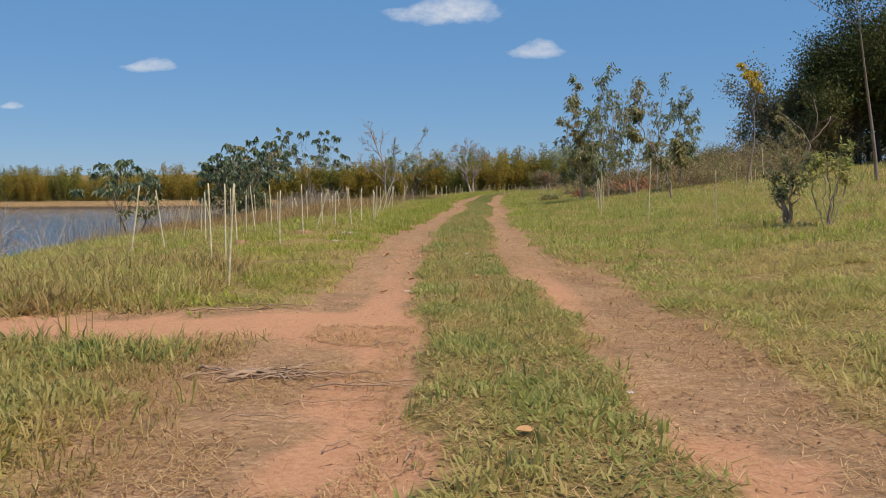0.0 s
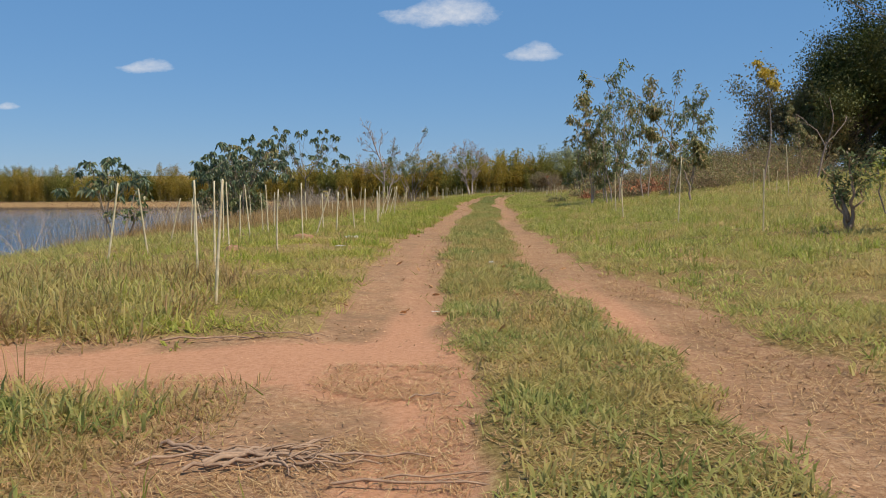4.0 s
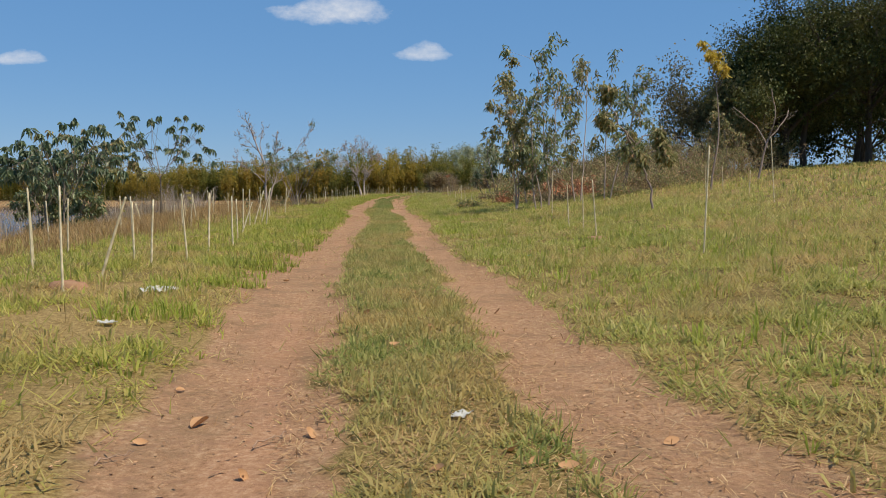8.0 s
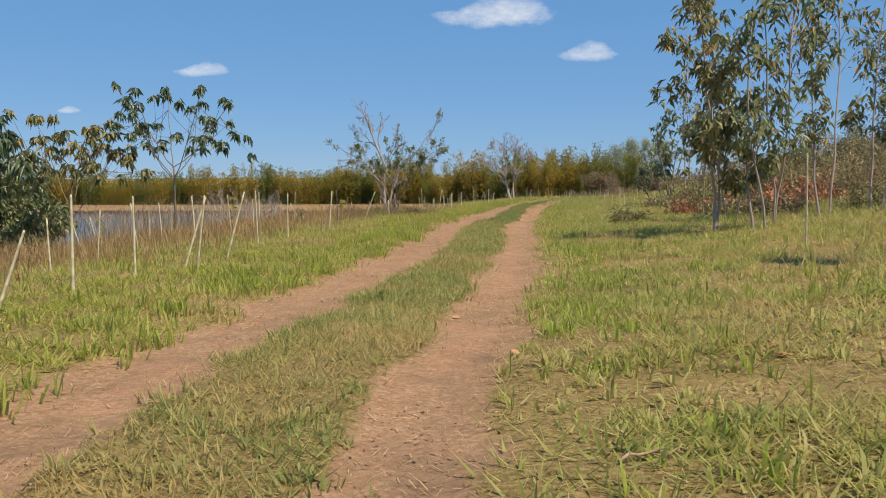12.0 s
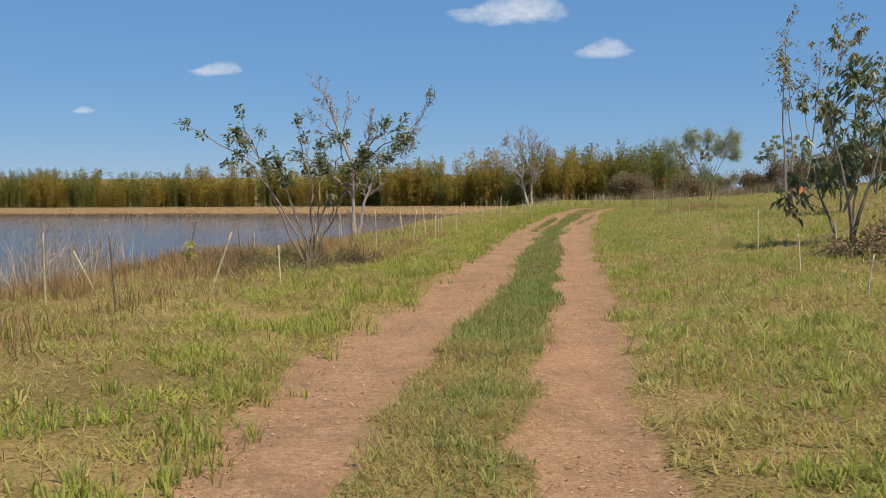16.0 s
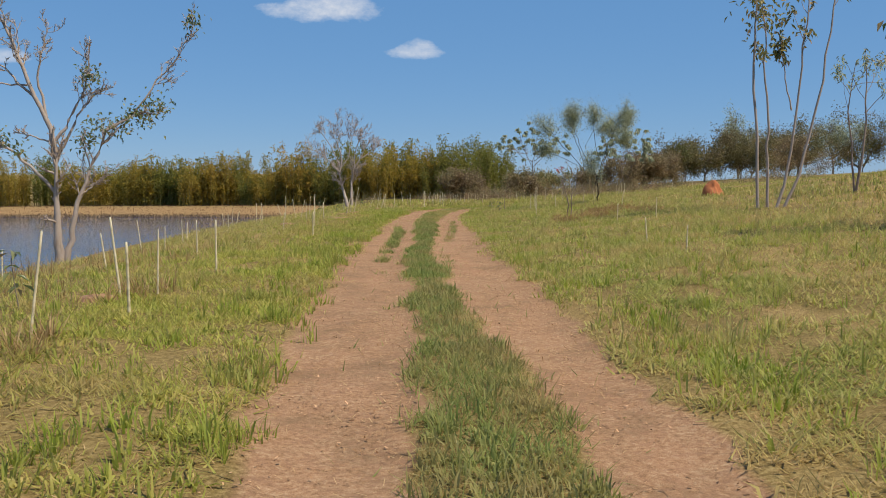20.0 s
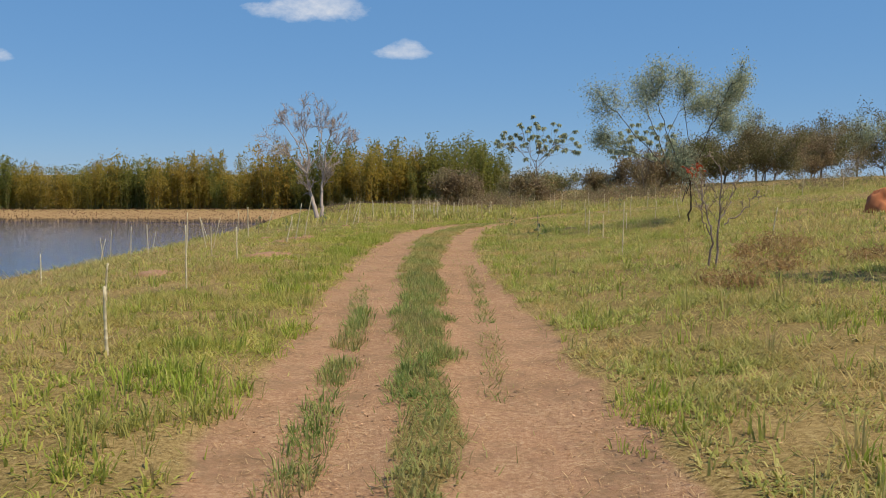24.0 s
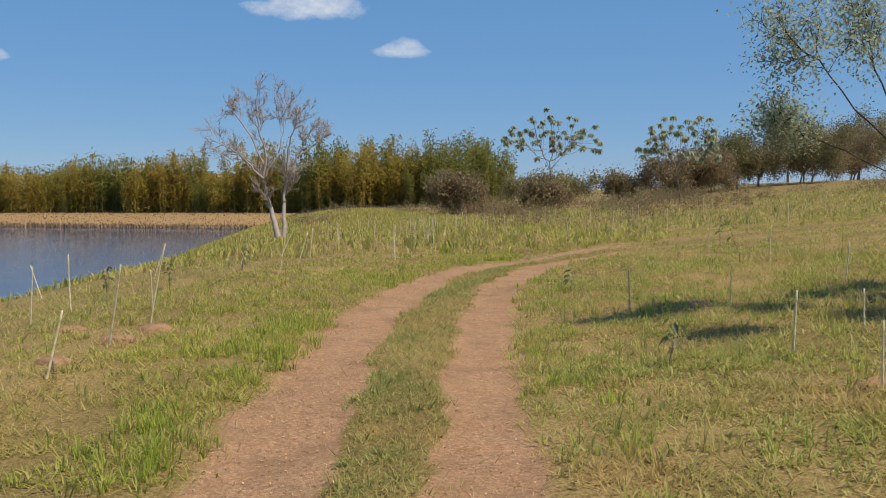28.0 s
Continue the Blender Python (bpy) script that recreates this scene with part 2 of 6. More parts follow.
DARK_LEAF = leafy("dark crown", [(0.0, (0.027, 0.042, 0.012)), (0.6, (0.058, 0.080, 0.021)), (1.0, (0.156, 0.165, 0.045))], (0.120, 0.112, 0.036), 0.35, 0.22, 0.55)
BROWN_LEAF = leafy("dry crown", [(0.0, (0.188, 0.128, 0.076)), (0.6, (0.310, 0.220, 0.131)), (1.0, (0.403, 0.311, 0.180))], (0.254, 0.220, 0.108), 0.5, 0.4, 0.7)
DUSKY_LEAF = leafy("dusky crown", [(0.0, (0.12, 0.10, 0.05)), (0.6, (0.21, 0.17, 0.085)), (1.0, (0.34, 0.25, 0.13))], (0.16, 0.165, 0.06), 0.3, 0.4, 0.7)
YELLOW_LEAF = leafy("yellow leaf", [(0.0, (0.35, 0.26, 0.03)), (0.6, (0.6, 0.42, 0.05)), (1.0, (0.62, 0.5, 0.14))], None, 1, 0.35, 0.5)
RED_LEAF = leafy("red leaf", [(0.0, (0.4, 0.05, 0.02)), (1.0, (0.6, 0.12, 0.05))], None, 1, 0.3, 0.5)
RUST_LEAF = leafy("rusty brush", [(0.0, (0.28, 0.11, 0.06)), (0.6, (0.44, 0.2, 0.11)), (1.0, (0.58, 0.33, 0.2))], None, 1, 0.2, 0.8)
BAMBOO_LEAF = leafy("bamboo leaf", [(0.0, (0.338, 0.264, 0.047)), (0.5, (0.440, 0.333, 0.064)), (0.85, (0.518, 0.378, 0.082)), (1.0, (0.542, 0.342, 0.107))], (0.486, 0.317, 0.074), 0.16, 0.62, 0.6, clump=(0.305, 0.273, 0.049))
BAMBOO_GREEN = leafy("green bamboo leaf", [(0.0, (0.16, 0.18, 0.04)), (0.6, (0.23, 0.25, 0.055)), (1.0, (0.32, 0.29, 0.08))], (0.20, 0.21, 0.05), 0.2, 0.58, 0.6, clump=(0.30, 0.26, 0.065))
BARK = bark("bark", (0.13, 0.10, 0.075), (0.33, 0.27, 0.21))
ASH_BARK = bark("ash-grey bark", (0.26, 0.20, 0.165), (0.52, 0.43, 0.37))
PALE_BARK = bark("pale bark", (0.16, 0.115, 0.09), (0.40, 0.31, 0.255))
DARK_BARK = bark("dark bark", (0.05, 0.04, 0.03), (0.14, 0.11, 0.085))
CULM = bark("bamboo culm", (0.2, 0.17, 0.06), (0.36, 0.29, 0.12), 6)
DUG_EARTH = bark("dug earth", (0.20, 0.105, 0.058), (0.42, 0.245, 0.145), 9)
TWIG_BARK = bark("dry twig bark", (0.170, 0.105, 0.074), (0.510, 0.341, 0.228), 20)
MOUND_EARTH = bark("termite earth", (0.30, 0.10, 0.045), (0.52, 0.2, 0.09), 9)
DEAD_LEAF = leafy("dead leaf", [(0.0, (0.288, 0.125, 0.0495)), (0.5, (0.499, 0.261, 0.119)), (1.0, (0.642, 0.418, 0.238))], None, 1, 0.15, 0.7)
WHITE_SCRAP = leafy("pale plastic", [(0.0, (0.58, 0.57, 0.53)), (1.0, (0.72, 0.7, 0.66))], None, 1, 0.3, 0.4)
TEAL_SCRAP = leafy("teal plastic", [(0.0, (0.05, 0.32, 0.28)), (1.0, (0.08, 0.42, 0.36))], None, 1, 0.3, 0.4)

# ---- the lie of the land ----
ROAD_Y = (-30, 2.6, 5, 8.5, 12, 17, 20, 24.5, 30, 34, 41, 45, 51.6, 54.8, 58.7, 61.7, 65, 68.5, 72.3, 77, 80.5, 83.2, 85.8, 88.6, 90.7, 92.5, 93.8, 94.7, 95.3, 95.8, 97.5)
ROAD_X = (0.5, 0.36, 0.38, 0.31, 0.21, 0.29, 0.6, 0.82, 1.22, 1.52, 1.78, 2.03, 2.57, 2.85, 3.2, 3.35, 3.8, 4.27, 4.75, 5.45, 5.98, 6.5, 7.15, 8.0, 8.9, 10.2, 12.0, 14.8, 18, 21, 30)
SLOPE = 0.01571
rng = np.random.default_rng(7)
LATTICE = np.random.default_rng(3).random((256, 256))


def patches(x, y, size, seed=0):
    """Smooth value noise, 0 to 1, with lumps of that size in metres."""
    u, v = np.asarray(x) / size + 17.3 * seed, np.asarray(y) / size + 9.1 * seed
    i, j = np.floor(u).astype(int), np.floor(v).astype(int)
    f, g = u - i, v - j
    f, g = f * f * (3 - 2 * f), g * g * (3 - 2 * g)
    a, b = LATTICE[i % 256, j % 256], LATTICE[(i + 1) % 256, j % 256]
    c, d = LATTICE[i % 256, (j + 1) % 256], LATTICE[(i + 1) % 256, (j + 1) % 256]
    return (a * (1 - f) + b * f) * (1 - g) + (c * (1 - f) + d * f) * g


def ease(a, b, v):
    v = np.clip((v - a) / (b - a), 0, 1)
    return v * v * (3 - 2 * v)


RUN = np.concatenate([[0], np.cumsum(np.hypot(np.diff(ROAD_X), np.diff(ROAD_Y)))])
STEPS = np.arange(0, RUN[-1], 0.25)
CENTRE = np.stack([np.interp(STEPS, RUN, ROAD_X), np.interp(STEPS, RUN, ROAD_Y)], 1)
for _ in range(40):
    CENTRE[1:-1] = 0.25 * CENTRE[:-2] + 0.5 * CENTRE[1:-1] + 0.25 * CENTRE[2:]
ALONG = np.gradient(CENTRE, axis=0)
ALONG /= np.linalg.norm(ALONG, axis=1, keepdims=True)


def lateral(x, y):
    """Metres to the right of the road's centre line."""
    x, y = np.asarray(x, float), np.asarray(y, float)
    d = (x - np.interp(y, CENTRE[:, 1], CENTRE[:, 0])) * 0.985
    far = np.flatnonzero((y > 82) & (y < 118) & (np.abs(x - 12) < 24))
    for part_of in np.array_split(far, max(1, len(far) // 6000)):
        if not len(part_of):
            continue
        bend = CENTRE[CENTRE[:, 1] > 76]
        way = ALONG[CENTRE[:, 1] > 76]
        dx, dy = x[part_of, None] - bend[None, :, 0], y[part_of, None] - bend[None, :, 1]
        k = np.argmin(dx * dx + dy * dy, 1)
        r = np.arange(len(part_of))
        d[part_of] = dx[r, k] * way[k, 1] - dy[r, k] * way[k, 0]
    return d


def bank_x(y):
    return np.where(y < 84, np.interp(y, CENTRE[:, 1], CENTRE[:, 0]), np.interp(y, (84, 116, 170, 400), (6.7, 12.3, 13.5, 30)))


# half-widths of the two wheel tracks along the road: inner and outer rim, each side
EDGE_Y = (0, 3, 5.5, 9, 12, 14, 16, 18.5, 20, 22, 25, 28, 32, 36.5, 39, 42, 46, 48, 53, 56, 60, 63, 68, 70, 72.5, 77, 80, 83, 87, 95)
LEFT_OUT = (1.3, 1.3, 1.35, 1.3, 1.2, 1.15, 1.25, 1.5, 1.4, 1.3, 1.12, 1.1, 1.2, 1.25, 1.38, 1.4, 1.3, 1.27, 1.15, 1.2, 1.2, 1.15, 1.1, 1.1, 1.13, 1.15, 1.15, 1.2, 1.15, 1.1)
LEFT_IN = (0.52, 0.52, 0.5, 0.45, 0.42, 0.44, 0.38, 0.42, 0.5, 0.5, 0.48, 0.38, 0.4, 0.45, 0.62, 0.44, 0.32, 0.28, 0.34, 0.32, 0.27, 0.24, 0.2, 0.17, 0.22, 0.33, 0.38, 0.35, 0.36, 0.35)
RIGHT_IN = (0.47, 0.47, 0.58, 0.48, 0.5, 0.56, 0.68, 0.6, 0.5, 0.42, 0.5, 0.48, 0.52, 0.42, 0.26, 0.40, 0.42, 0.42, 0.35, 0.22, 0.24, 0.17, 0.24, 0.26, 0.29, 0.36, 0.42, 0.45, 0.36, 0.35)
RIGHT_OUT = (1.15, 1.15, 1.4, 1.35, 1.2, 1.2, 1.3, 1.15, 0.97, 0.98, 1.03, 1.09, 1.12, 1.1, 0.98, 1.07, 1.12, 1.12, 1.03, 1.1, 1.2, 1.2, 1.22, 1.2, 1.05, 1.05, 1.04, 1.1, 1.08, 1.05)


def tracks(x, y, d):
    """How bare the ground is: the two wheel tracks, the spur to the water and the trodden corner."""
    n = (patches(x, y, 0.55, 1) - 0.5) * 0.2 + (patches(x, y, 0.15, 2) - 0.5) * 0.16
    a = np.abs(d) + n
    inner = np.where(d < 0, np.interp(y, EDGE_Y, LEFT_IN), np.interp(y, EDGE_Y, RIGHT_IN))
    outer = np.where(d < 0, np.interp(y, EDGE_Y, LEFT_OUT), np.interp(y, EDGE_Y, RIGHT_OUT))
    bare = ease(inner - 0.09, inner + 0.09, a) * (1 - ease(outer - 0.14, outer + 0.2, a))
    bare *= (1 - ease(97, 104, y)) * (1 - 0.6 * ease(11, 15, x) * ease(88, 91, y))
    spur = ease(5.0, 5.45, y + n) * (1 - ease(6.6, 7.1, y + n + 0.05 * d)) * ease(9, 6, -d) * ease(0.4, 0.8, -d)
    corner = 1 - ease(0.35, 0.75, np.hypot((x + 0.42) * 1.4, y - 3.0) + n)
    worn = 0.8 * ease(0.5, 0.8, -d) * ease(2.1, 1.5, -d + n) * ease(5.6, 5.0, y)
    return np.clip(np.maximum.reduce([bare, spur, corner, worn]), 0, 1)


def bareness(x, y, d):
    """Smooth clay with hardly any straw: the spur, the lobes beside it and the lines that the wheels press."""
    n = (patches(x, y, 0.5, 61) - 0.5) * 0.5 + (patches(x, y, 0.17, 62) - 0.5) * 0.3
    spur = ease(5.2, 5.7, y + n) * ease(6.9, 6.5, y + n) * ease(0.2, 0.5, -d)
    way = ease(0.3, 0.15, np.abs(np.abs(d) - 0.72) + 0.5 * n) * ease(0.42, 0.66, patches(x, y / 3, 0.5, 63) + 0.15 * ease(9.5, 6, y))
    lobe = ease(0.55, 0.3, np.hypot((x + 0.35) * 1.2, (y - 3.1) * 0.7) + 0.6 * n)
    return np.clip(np.maximum.reduce([spur, np.interp(y, (0, 6.5, 10, 55, 62, 70), (0.85, 0.85, 0.4, 0.3, 0.34, 0.3)) * way, lobe]), 0, 1)


def dryness(x, y, d):
    """Where straw and dead stalks take over from green grass."""
    v = 0.85 * ease(0.63, 0.8, 0.5 * patches(x, y, 1.7, 4) + 0.5 * patches(x, y, 0.5, 5))
    trodden = ease(0.4, 0.8, -d) * ease(3.3, 1.9, -d) * ease(6.3, 5.4, y)
    bankside = ease(3.6, 5.0, -d) * ease(43, 48, y) * ease(62, 56, y) * 0.55 * ease(0.3, 0.6, patches(x, y, 1.4, 6))
    lakeside = 0.6 * ease(2.0, 3.2, -d) * ease(60, 66, y) * ease(88, 82, y) * ease(0.35, 0.6, patches(x, y, 1.1, 16))
    shoulder = ease(0.8, 1.2, np.abs(d)) * ease(1.9, 1.3, np.abs(d) + 0.5 * (patches(x, y, 0.6, 7) - 0.5)) * np.where(d > 0, np.interp(y, (0, 9, 13, 50, 57), (0.95, 0.95, 0.35, 0.3, 0.5)), np.interp(y, (0, 8, 12, 50, 60), (0.9, 0.8, 0.45, 0.25, 0.3)))
    thin = 0.65 * ease(1.2, 1.5, -d) * ease(4.2, 3.0, -d) * ease(17, 12, y) * ease(7, 8.5, y) * ease(0.45, 0.62, patches(x, y, 0.8, 91))
    return np.clip(np.maximum.reduce([v, trodden, bankside, lakeside, shoulder, thin]), 0, 1)


def shore_y(x):
    """The far waterline."""
    return np.interp(x, (-300, -235, -40, 8, 40), (320, 300, 236, 205, 186))


def ground_z(x, y):
    x, y = np.asarray(x, float), np.asarray(y, float)
    d = x - bank_x(y)
    z = np.interp(y, (-40, 86, 100, 120, 150), (-40 * SLOPE, 86 * SLOPE, 1.46, 1.5, 1.55))
    left = np.maximum(0, -d - 2.5)
    z = z - np.interp(y, (0, 40, 55, 63, 72, 80, 200), (0.0105, 0.0105, 0.0098, 0.019, 0.02, 0.014, 0.014)) * left * left
    right = np.maximum(0, d - 1.7)
    low = 0.08 * np.where(right < 24, right, 24 + 10 * (1 - np.exp(-np.maximum(0, right - 24) / 10)))
    steep = np.interp(right, (0, 15, 50, 90), (0, 0.75, 3.1, 4.2))
    z = z + low + (steep - low) * ease(88, 112, y)
    past = y - shore_y(x)
    far = np.interp(past, (-60, -20, -7, -1, 8, 120, 400, 1300, 4300), (-6, -2.2, -1.3, -0.5, 0.6, 1.1, 7, 46, 130))
    far = np.where(past > 60, 0.7 + (far - 0.7) * ease(100, -200, x), far)
    z = np.maximum(np.maximum(z, -3.0), far)
    z = np.where(past > 90, far + (z - far) * ease(150, 90, past), z)
    west = np.interp(-x, (260, 285, 300, 700, 4000), (-6, -1.3, 0.5, 8, 90))
    return np.maximum(z, west)


def land(x, y):
    """The ground's height with its ruts and small bumps."""
    x, y = np.asarray(x, float), np.asarray(y, float)
    d = lateral(x, y)
    near = ease(40, 14, np.abs(d))
    z = ground_z(x, y) + near * ((patches(x, y, 1.6, 8) - 0.5) * 0.07 + (patches(x, y, 0.45, 9) - 0.5) * 0.035)
    return z - 0.045 * tracks(x, y, d) * ease(8, 3, np.abs(d))


def spot(x, y):
    return float(land(np.array([x]), np.array([y]))[0])


# ---- mesh helpers ----


def mesh_of(name, verts, faces, mat, smooth=False):
    """A mesh from an array of places and one of corners (three or four a face)."""
    me = bpy.data.meshes.new(name)
    verts, faces = np.asarray(verts, np.float32), np.asarray(faces, np.int32)
    k = faces.shape[1]
    me.vertices.add(len(verts))
    me.vertices.foreach_set("co", verts.ravel())
    me.loops.add(faces.size)
    me.loops.foreach_set("vertex_index", faces.ravel())
    me.polygons.add(len(faces))
    me.polygons.foreach_set("loop_start", np.arange(len(faces), dtype=np.int32) * k)
    if smooth:
        me.polygons.foreach_set("use_smooth", np.ones(len(faces), bool))
    me.update(calc_edges=True)
    me.materials.append(mat)
    return me


def thing(name, x, y, label, category, group="", turn=0.0, size=1.0, sink=0.03):
    ob = new(name)
    ob.empty_display_size = 0.2
    ob.matrix_world = pose(x, y, spot(x, y) - sink, 0, 0, turn) @ Matrix.Scale(size, 4)
    return tagged(ob, label, category, group)


def part(name, me, parent, label=""):
    ob = new(name, me)
    ob.parent = parent
    return tagged(ob, label)


def tube(pts, radii, sides=6, cap=True):
    pts, radii = np.asarray(pts, float), np.asarray(radii, float)
    way = np.gradient(pts, axis=0)
    way /= np.linalg.norm(way, axis=1, keepdims=True) + 1e-9
    ref = np.where(np.abs(way[:, 2:3]) > 0.9, np.array([[1.0, 0, 0]]), np.array([[0, 0, 1.0]]))
    u = np.cross(way, ref)
    u /= np.linalg.norm(u, axis=1, keepdims=True) + 1e-9
    v = np.cross(way, u)
    a = np.arange(sides) * 2 * np.pi / sides
    ring = pts[:, None] + radii[:, None, None] * (np.cos(a)[None, :, None] * u[:, None] + np.sin(a)[None, :, None] * v[:, None])
    n = len(pts)
    i, j = np.meshgrid(np.arange(n - 1), np.arange(sides), indexing="ij")
    p, q = i * sides + j, i * sides + (j + 1) % sides
    faces = np.stack([p, q, q + sides, p + sides], -1).reshape(-1, 4)
    verts = ring.reshape(-1, 3)
    if cap:
        verts = np.concatenate([verts, pts[-1:] + way[-1:] * radii[-1]])
        last = (n - 1) * sides
        top = np.array([[last + k, last + (k + 1) % sides, len(verts) - 1, len(verts) - 1] for k in range(sides)])
        faces = np.concatenate([faces, top])
    tri = np.concatenate([faces[:, [0, 1, 2]], faces[:, [0, 2, 3]]])
    tri = tri[(tri[:, 0] != tri[:, 1]) & (tri[:, 1] != tri[:, 2]) & (tri[:, 0] != tri[:, 2])]
    return verts, tri


def joined(pieces):
    vs, fs, n = [], [], 0
    for v, f in pieces:
        vs.append(v)
        fs.append(f + n)
        n += len(v)
    return np.concatenate(vs), np.concatenate(fs)


def unit(v):
    return v / (np.linalg.norm(v, axis=-1, keepdims=True) + 1e-9)


def leaves_at(at, way, length, width, r, bent=0.25, roll=1.0):
    """Folded pointed leaves: one at each place, along its way."""
    n = len(at)
    way = unit(way)
    side = unit(np.cross(way, np.array([0, 0, 1.0]) + 0.35 * r.normal(size=(n, 3)) * roll))
    up = np.cross(side, way)
    length, width = np.broadcast_to(length, n)[:, None], np.broadcast_to(width, n)[:, None]
    mid = at + way * length * 0.45
    tip = at + way * length - up * length * bent
    v = np.stack([at, mid - side * width * 0.5 + up * width * 0.18, tip, mid + side * width * 0.5 + up * width * 0.18], 1).reshape(-1, 3)
    k = np.arange(n)[:, None] * 4
    f = np.concatenate([k + np.array([[0, 1, 2]]), k + np.array([[0, 2, 3]])])
    return v, f


def line(r, start, way, length, n=5, lift=0.0, wander=0.12):
    """A growing line that bends up by lift and wanders."""
    pts, way = [np.array(start, float)], unit(np.array(way, float))
    for _ in range(n):
        way = unit(way + np.array([0, 0, lift / n]) + r.normal(size=3) * wander / math.sqrt(n) * 1.4)
        pts.append(pts[-1] + way * length / n)
    return np.array(pts)


def sprout(r, pts, radius, depth, spec, wood, tips):
    """Side branches of a branch, and theirs: appends tubes to wood and (place, way) to tips."""
    length = np.linalg.norm(np.diff(pts, axis=0), axis=1).sum()
    for _ in range(spec["kids"][-depth]):
        f = r.uniform(spec.get("from", 0.3), 1.0) * (len(pts) - 1)
        i = min(int(f), len(pts) - 2)
        at = pts[i] + (pts[i + 1] - pts[i]) * (f - i)
        way = unit(unit(pts[i + 1] - pts[i]) + unit(r.normal(size=3)) * spec.get("spread", 0.8))
        sub = line(r, at, way, length * r.uniform(0.35, 0.65) * spec.get("shrink", 1.0), 4, spec.get("lift", 0.3), spec.get("wander", 0.25))
        rad = max(spec.get("least", 0.004), radius * 0.5)
        wood.append(tube(sub, np.linspace(rad, max(rad * 0.35, 0.003), len(sub)), 4 if depth > 1 else 3, False))
        if depth > 1:
            sprout(r, sub, rad, depth - 1, spec, wood, tips)
        tips.append((sub[-1], unit(sub[-1] - sub[-2])))
        if depth == 1 and not spec.get("ends"):
            tips.append((sub[2], unit(sub[2] - sub[1])))
    tips.append((pts[-1], unit(pts[-1] - pts[-2])))


def drooping(r, tips, count, length, width, droop=0.8, scatter=0.06):
    """Sprays of long leaves that hang from the twig ends."""
    at = np.repeat(np.array([p for p, _ in tips]), count, 0)
    n = len(at)
    a = r.uniform(0, 2 * np.pi, n)
    way = np.stack([np.cos(a), np.sin(a), -droop * r.uniform(0.1, 1.7, n)], 1)
    return leaves_at(at + r.normal(size=(n, 3)) * scatter, way, length * r.uniform(0.6, 1.25, n), width * r.uniform(0.7, 1.2, n), r)


def umbrella(r, tips, count, length, width, droop=0.7):
    """A whorl of long leaves that arch out and down from each twig end, like the ribs of an umbrella."""
    at = np.repeat(np.array([p for p, _ in tips]), count, 0)
    n = len(at)
    a = np.tile(np.arange(count) * 2.4, len(tips)) + r.uniform(0, 0.8, n)
    way = np.stack([np.cos(a), np.sin(a), -droop * r.uniform(0.0, 2.2, n)], 1)
    return leaves_at(at + r.normal(size=(n, 3)) * 0.03, way, length * r.uniform(0.65, 1.25, n), width * r.uniform(0.7, 1.2, n), r, 0.45)


def cloud_of_leaves(r, tips, count, spread, length, width):
    """Loose small leaves round the twig ends."""
    at = np.repeat(np.array([p for p, _ in tips]), count, 0)
    n = len(at)
    return leaves_at(at + r.normal(size=(n, 3)) * spread, r.normal(size=(n, 3)) + np.array([0, 0, -0.3]), length * r.uniform(0.6, 1.3, n), width * r.uniform(0.7, 1.2, n), r)


def bunches(r, tips, count, spread, length, width, keep=0.5):
    """Tight tufts of leaves on some of the twig ends, drawn out along the twig."""
    some = [t for t in tips if r.random() < keep]
    at = np.repeat(np.array([p for p, _ in some]), count, 0)
    along = np.repeat(np.array([w for _, w in some]), count, 0)
    n = len(at)
    at = at + along * r.uniform(-1.6, 0.8, n)[:, None] * spread + r.normal(size=(n, 3)) * spread * 0.45
    return leaves_at(at, along + r.normal(size=(n, 3)) * 0.9 + np.array([0, 0, -0.2]), length * r.uniform(0.6, 1.3, n), width * r.uniform(0.7, 1.2, n), r)

# ---- ground, lake, backdrop ----


def spaced(*runs):
    out = []
    for a, b, step_of in runs:
        out += list(np.arange(a, b, step_of))
    return np.array(out)


def build_ground():
    xs = spaced((-3600, -600, 300), (-600, -150, 50), (-150, -40, 6), (-40, -9, 1.0), (-9, -5, 0.4), (-5, 7, 0.17), (7, 22, 0.4), (22, 52, 1.2), (52, 160, 8), (160, 600, 60), (600, 3601, 300))
    ys = spaced((-300, -40, 40), (-40, -6, 2), (-6, 104, 0.28), (104, 130, 0.8), (130, 330, 3), (330, 600, 30), (600, 4601, 250))
    gx, gy = np.meshgrid(xs, ys)
    x, y = gx.ravel(), gy.ravel()
    z = land(x, y)
    nx, ny = len(xs), len(ys)
    i, j = np.meshgrid(np.arange(ny - 1), np.arange(nx - 1), indexing="ij")
    a = (i * nx + j).ravel()
    me = mesh_of("ground", np.stack([x, y, z], 1), np.stack([a, a + 1, a + nx + 1, a + nx], 1), EARTH, True)
    d = lateral(x, y)
    near = ease(14, 8, np.abs(d)) * (y < 108)
    shore = ease(0.7, 0.2, z) * (y > 150) + ease(-0.2, -0.9, z)
    for key, val in (("dirt", np.maximum(tracks(x, y, d) * near, 0.44 * ease(0.9, 0.4, z) * (y > 150))), ("dry", np.clip(dryness(x, y, d) + shore, 0, 1)), ("bare", bareness(x, y, d) * near)):
        att = me.attributes.new(key, "FLOAT", "POINT")
        att.data.foreach_set("value", val.astype(np.float32))
    tagged(new("ground", me), "grassy earth with two reddish dirt wheel tracks", "ground", kind="structure")


build_ground()


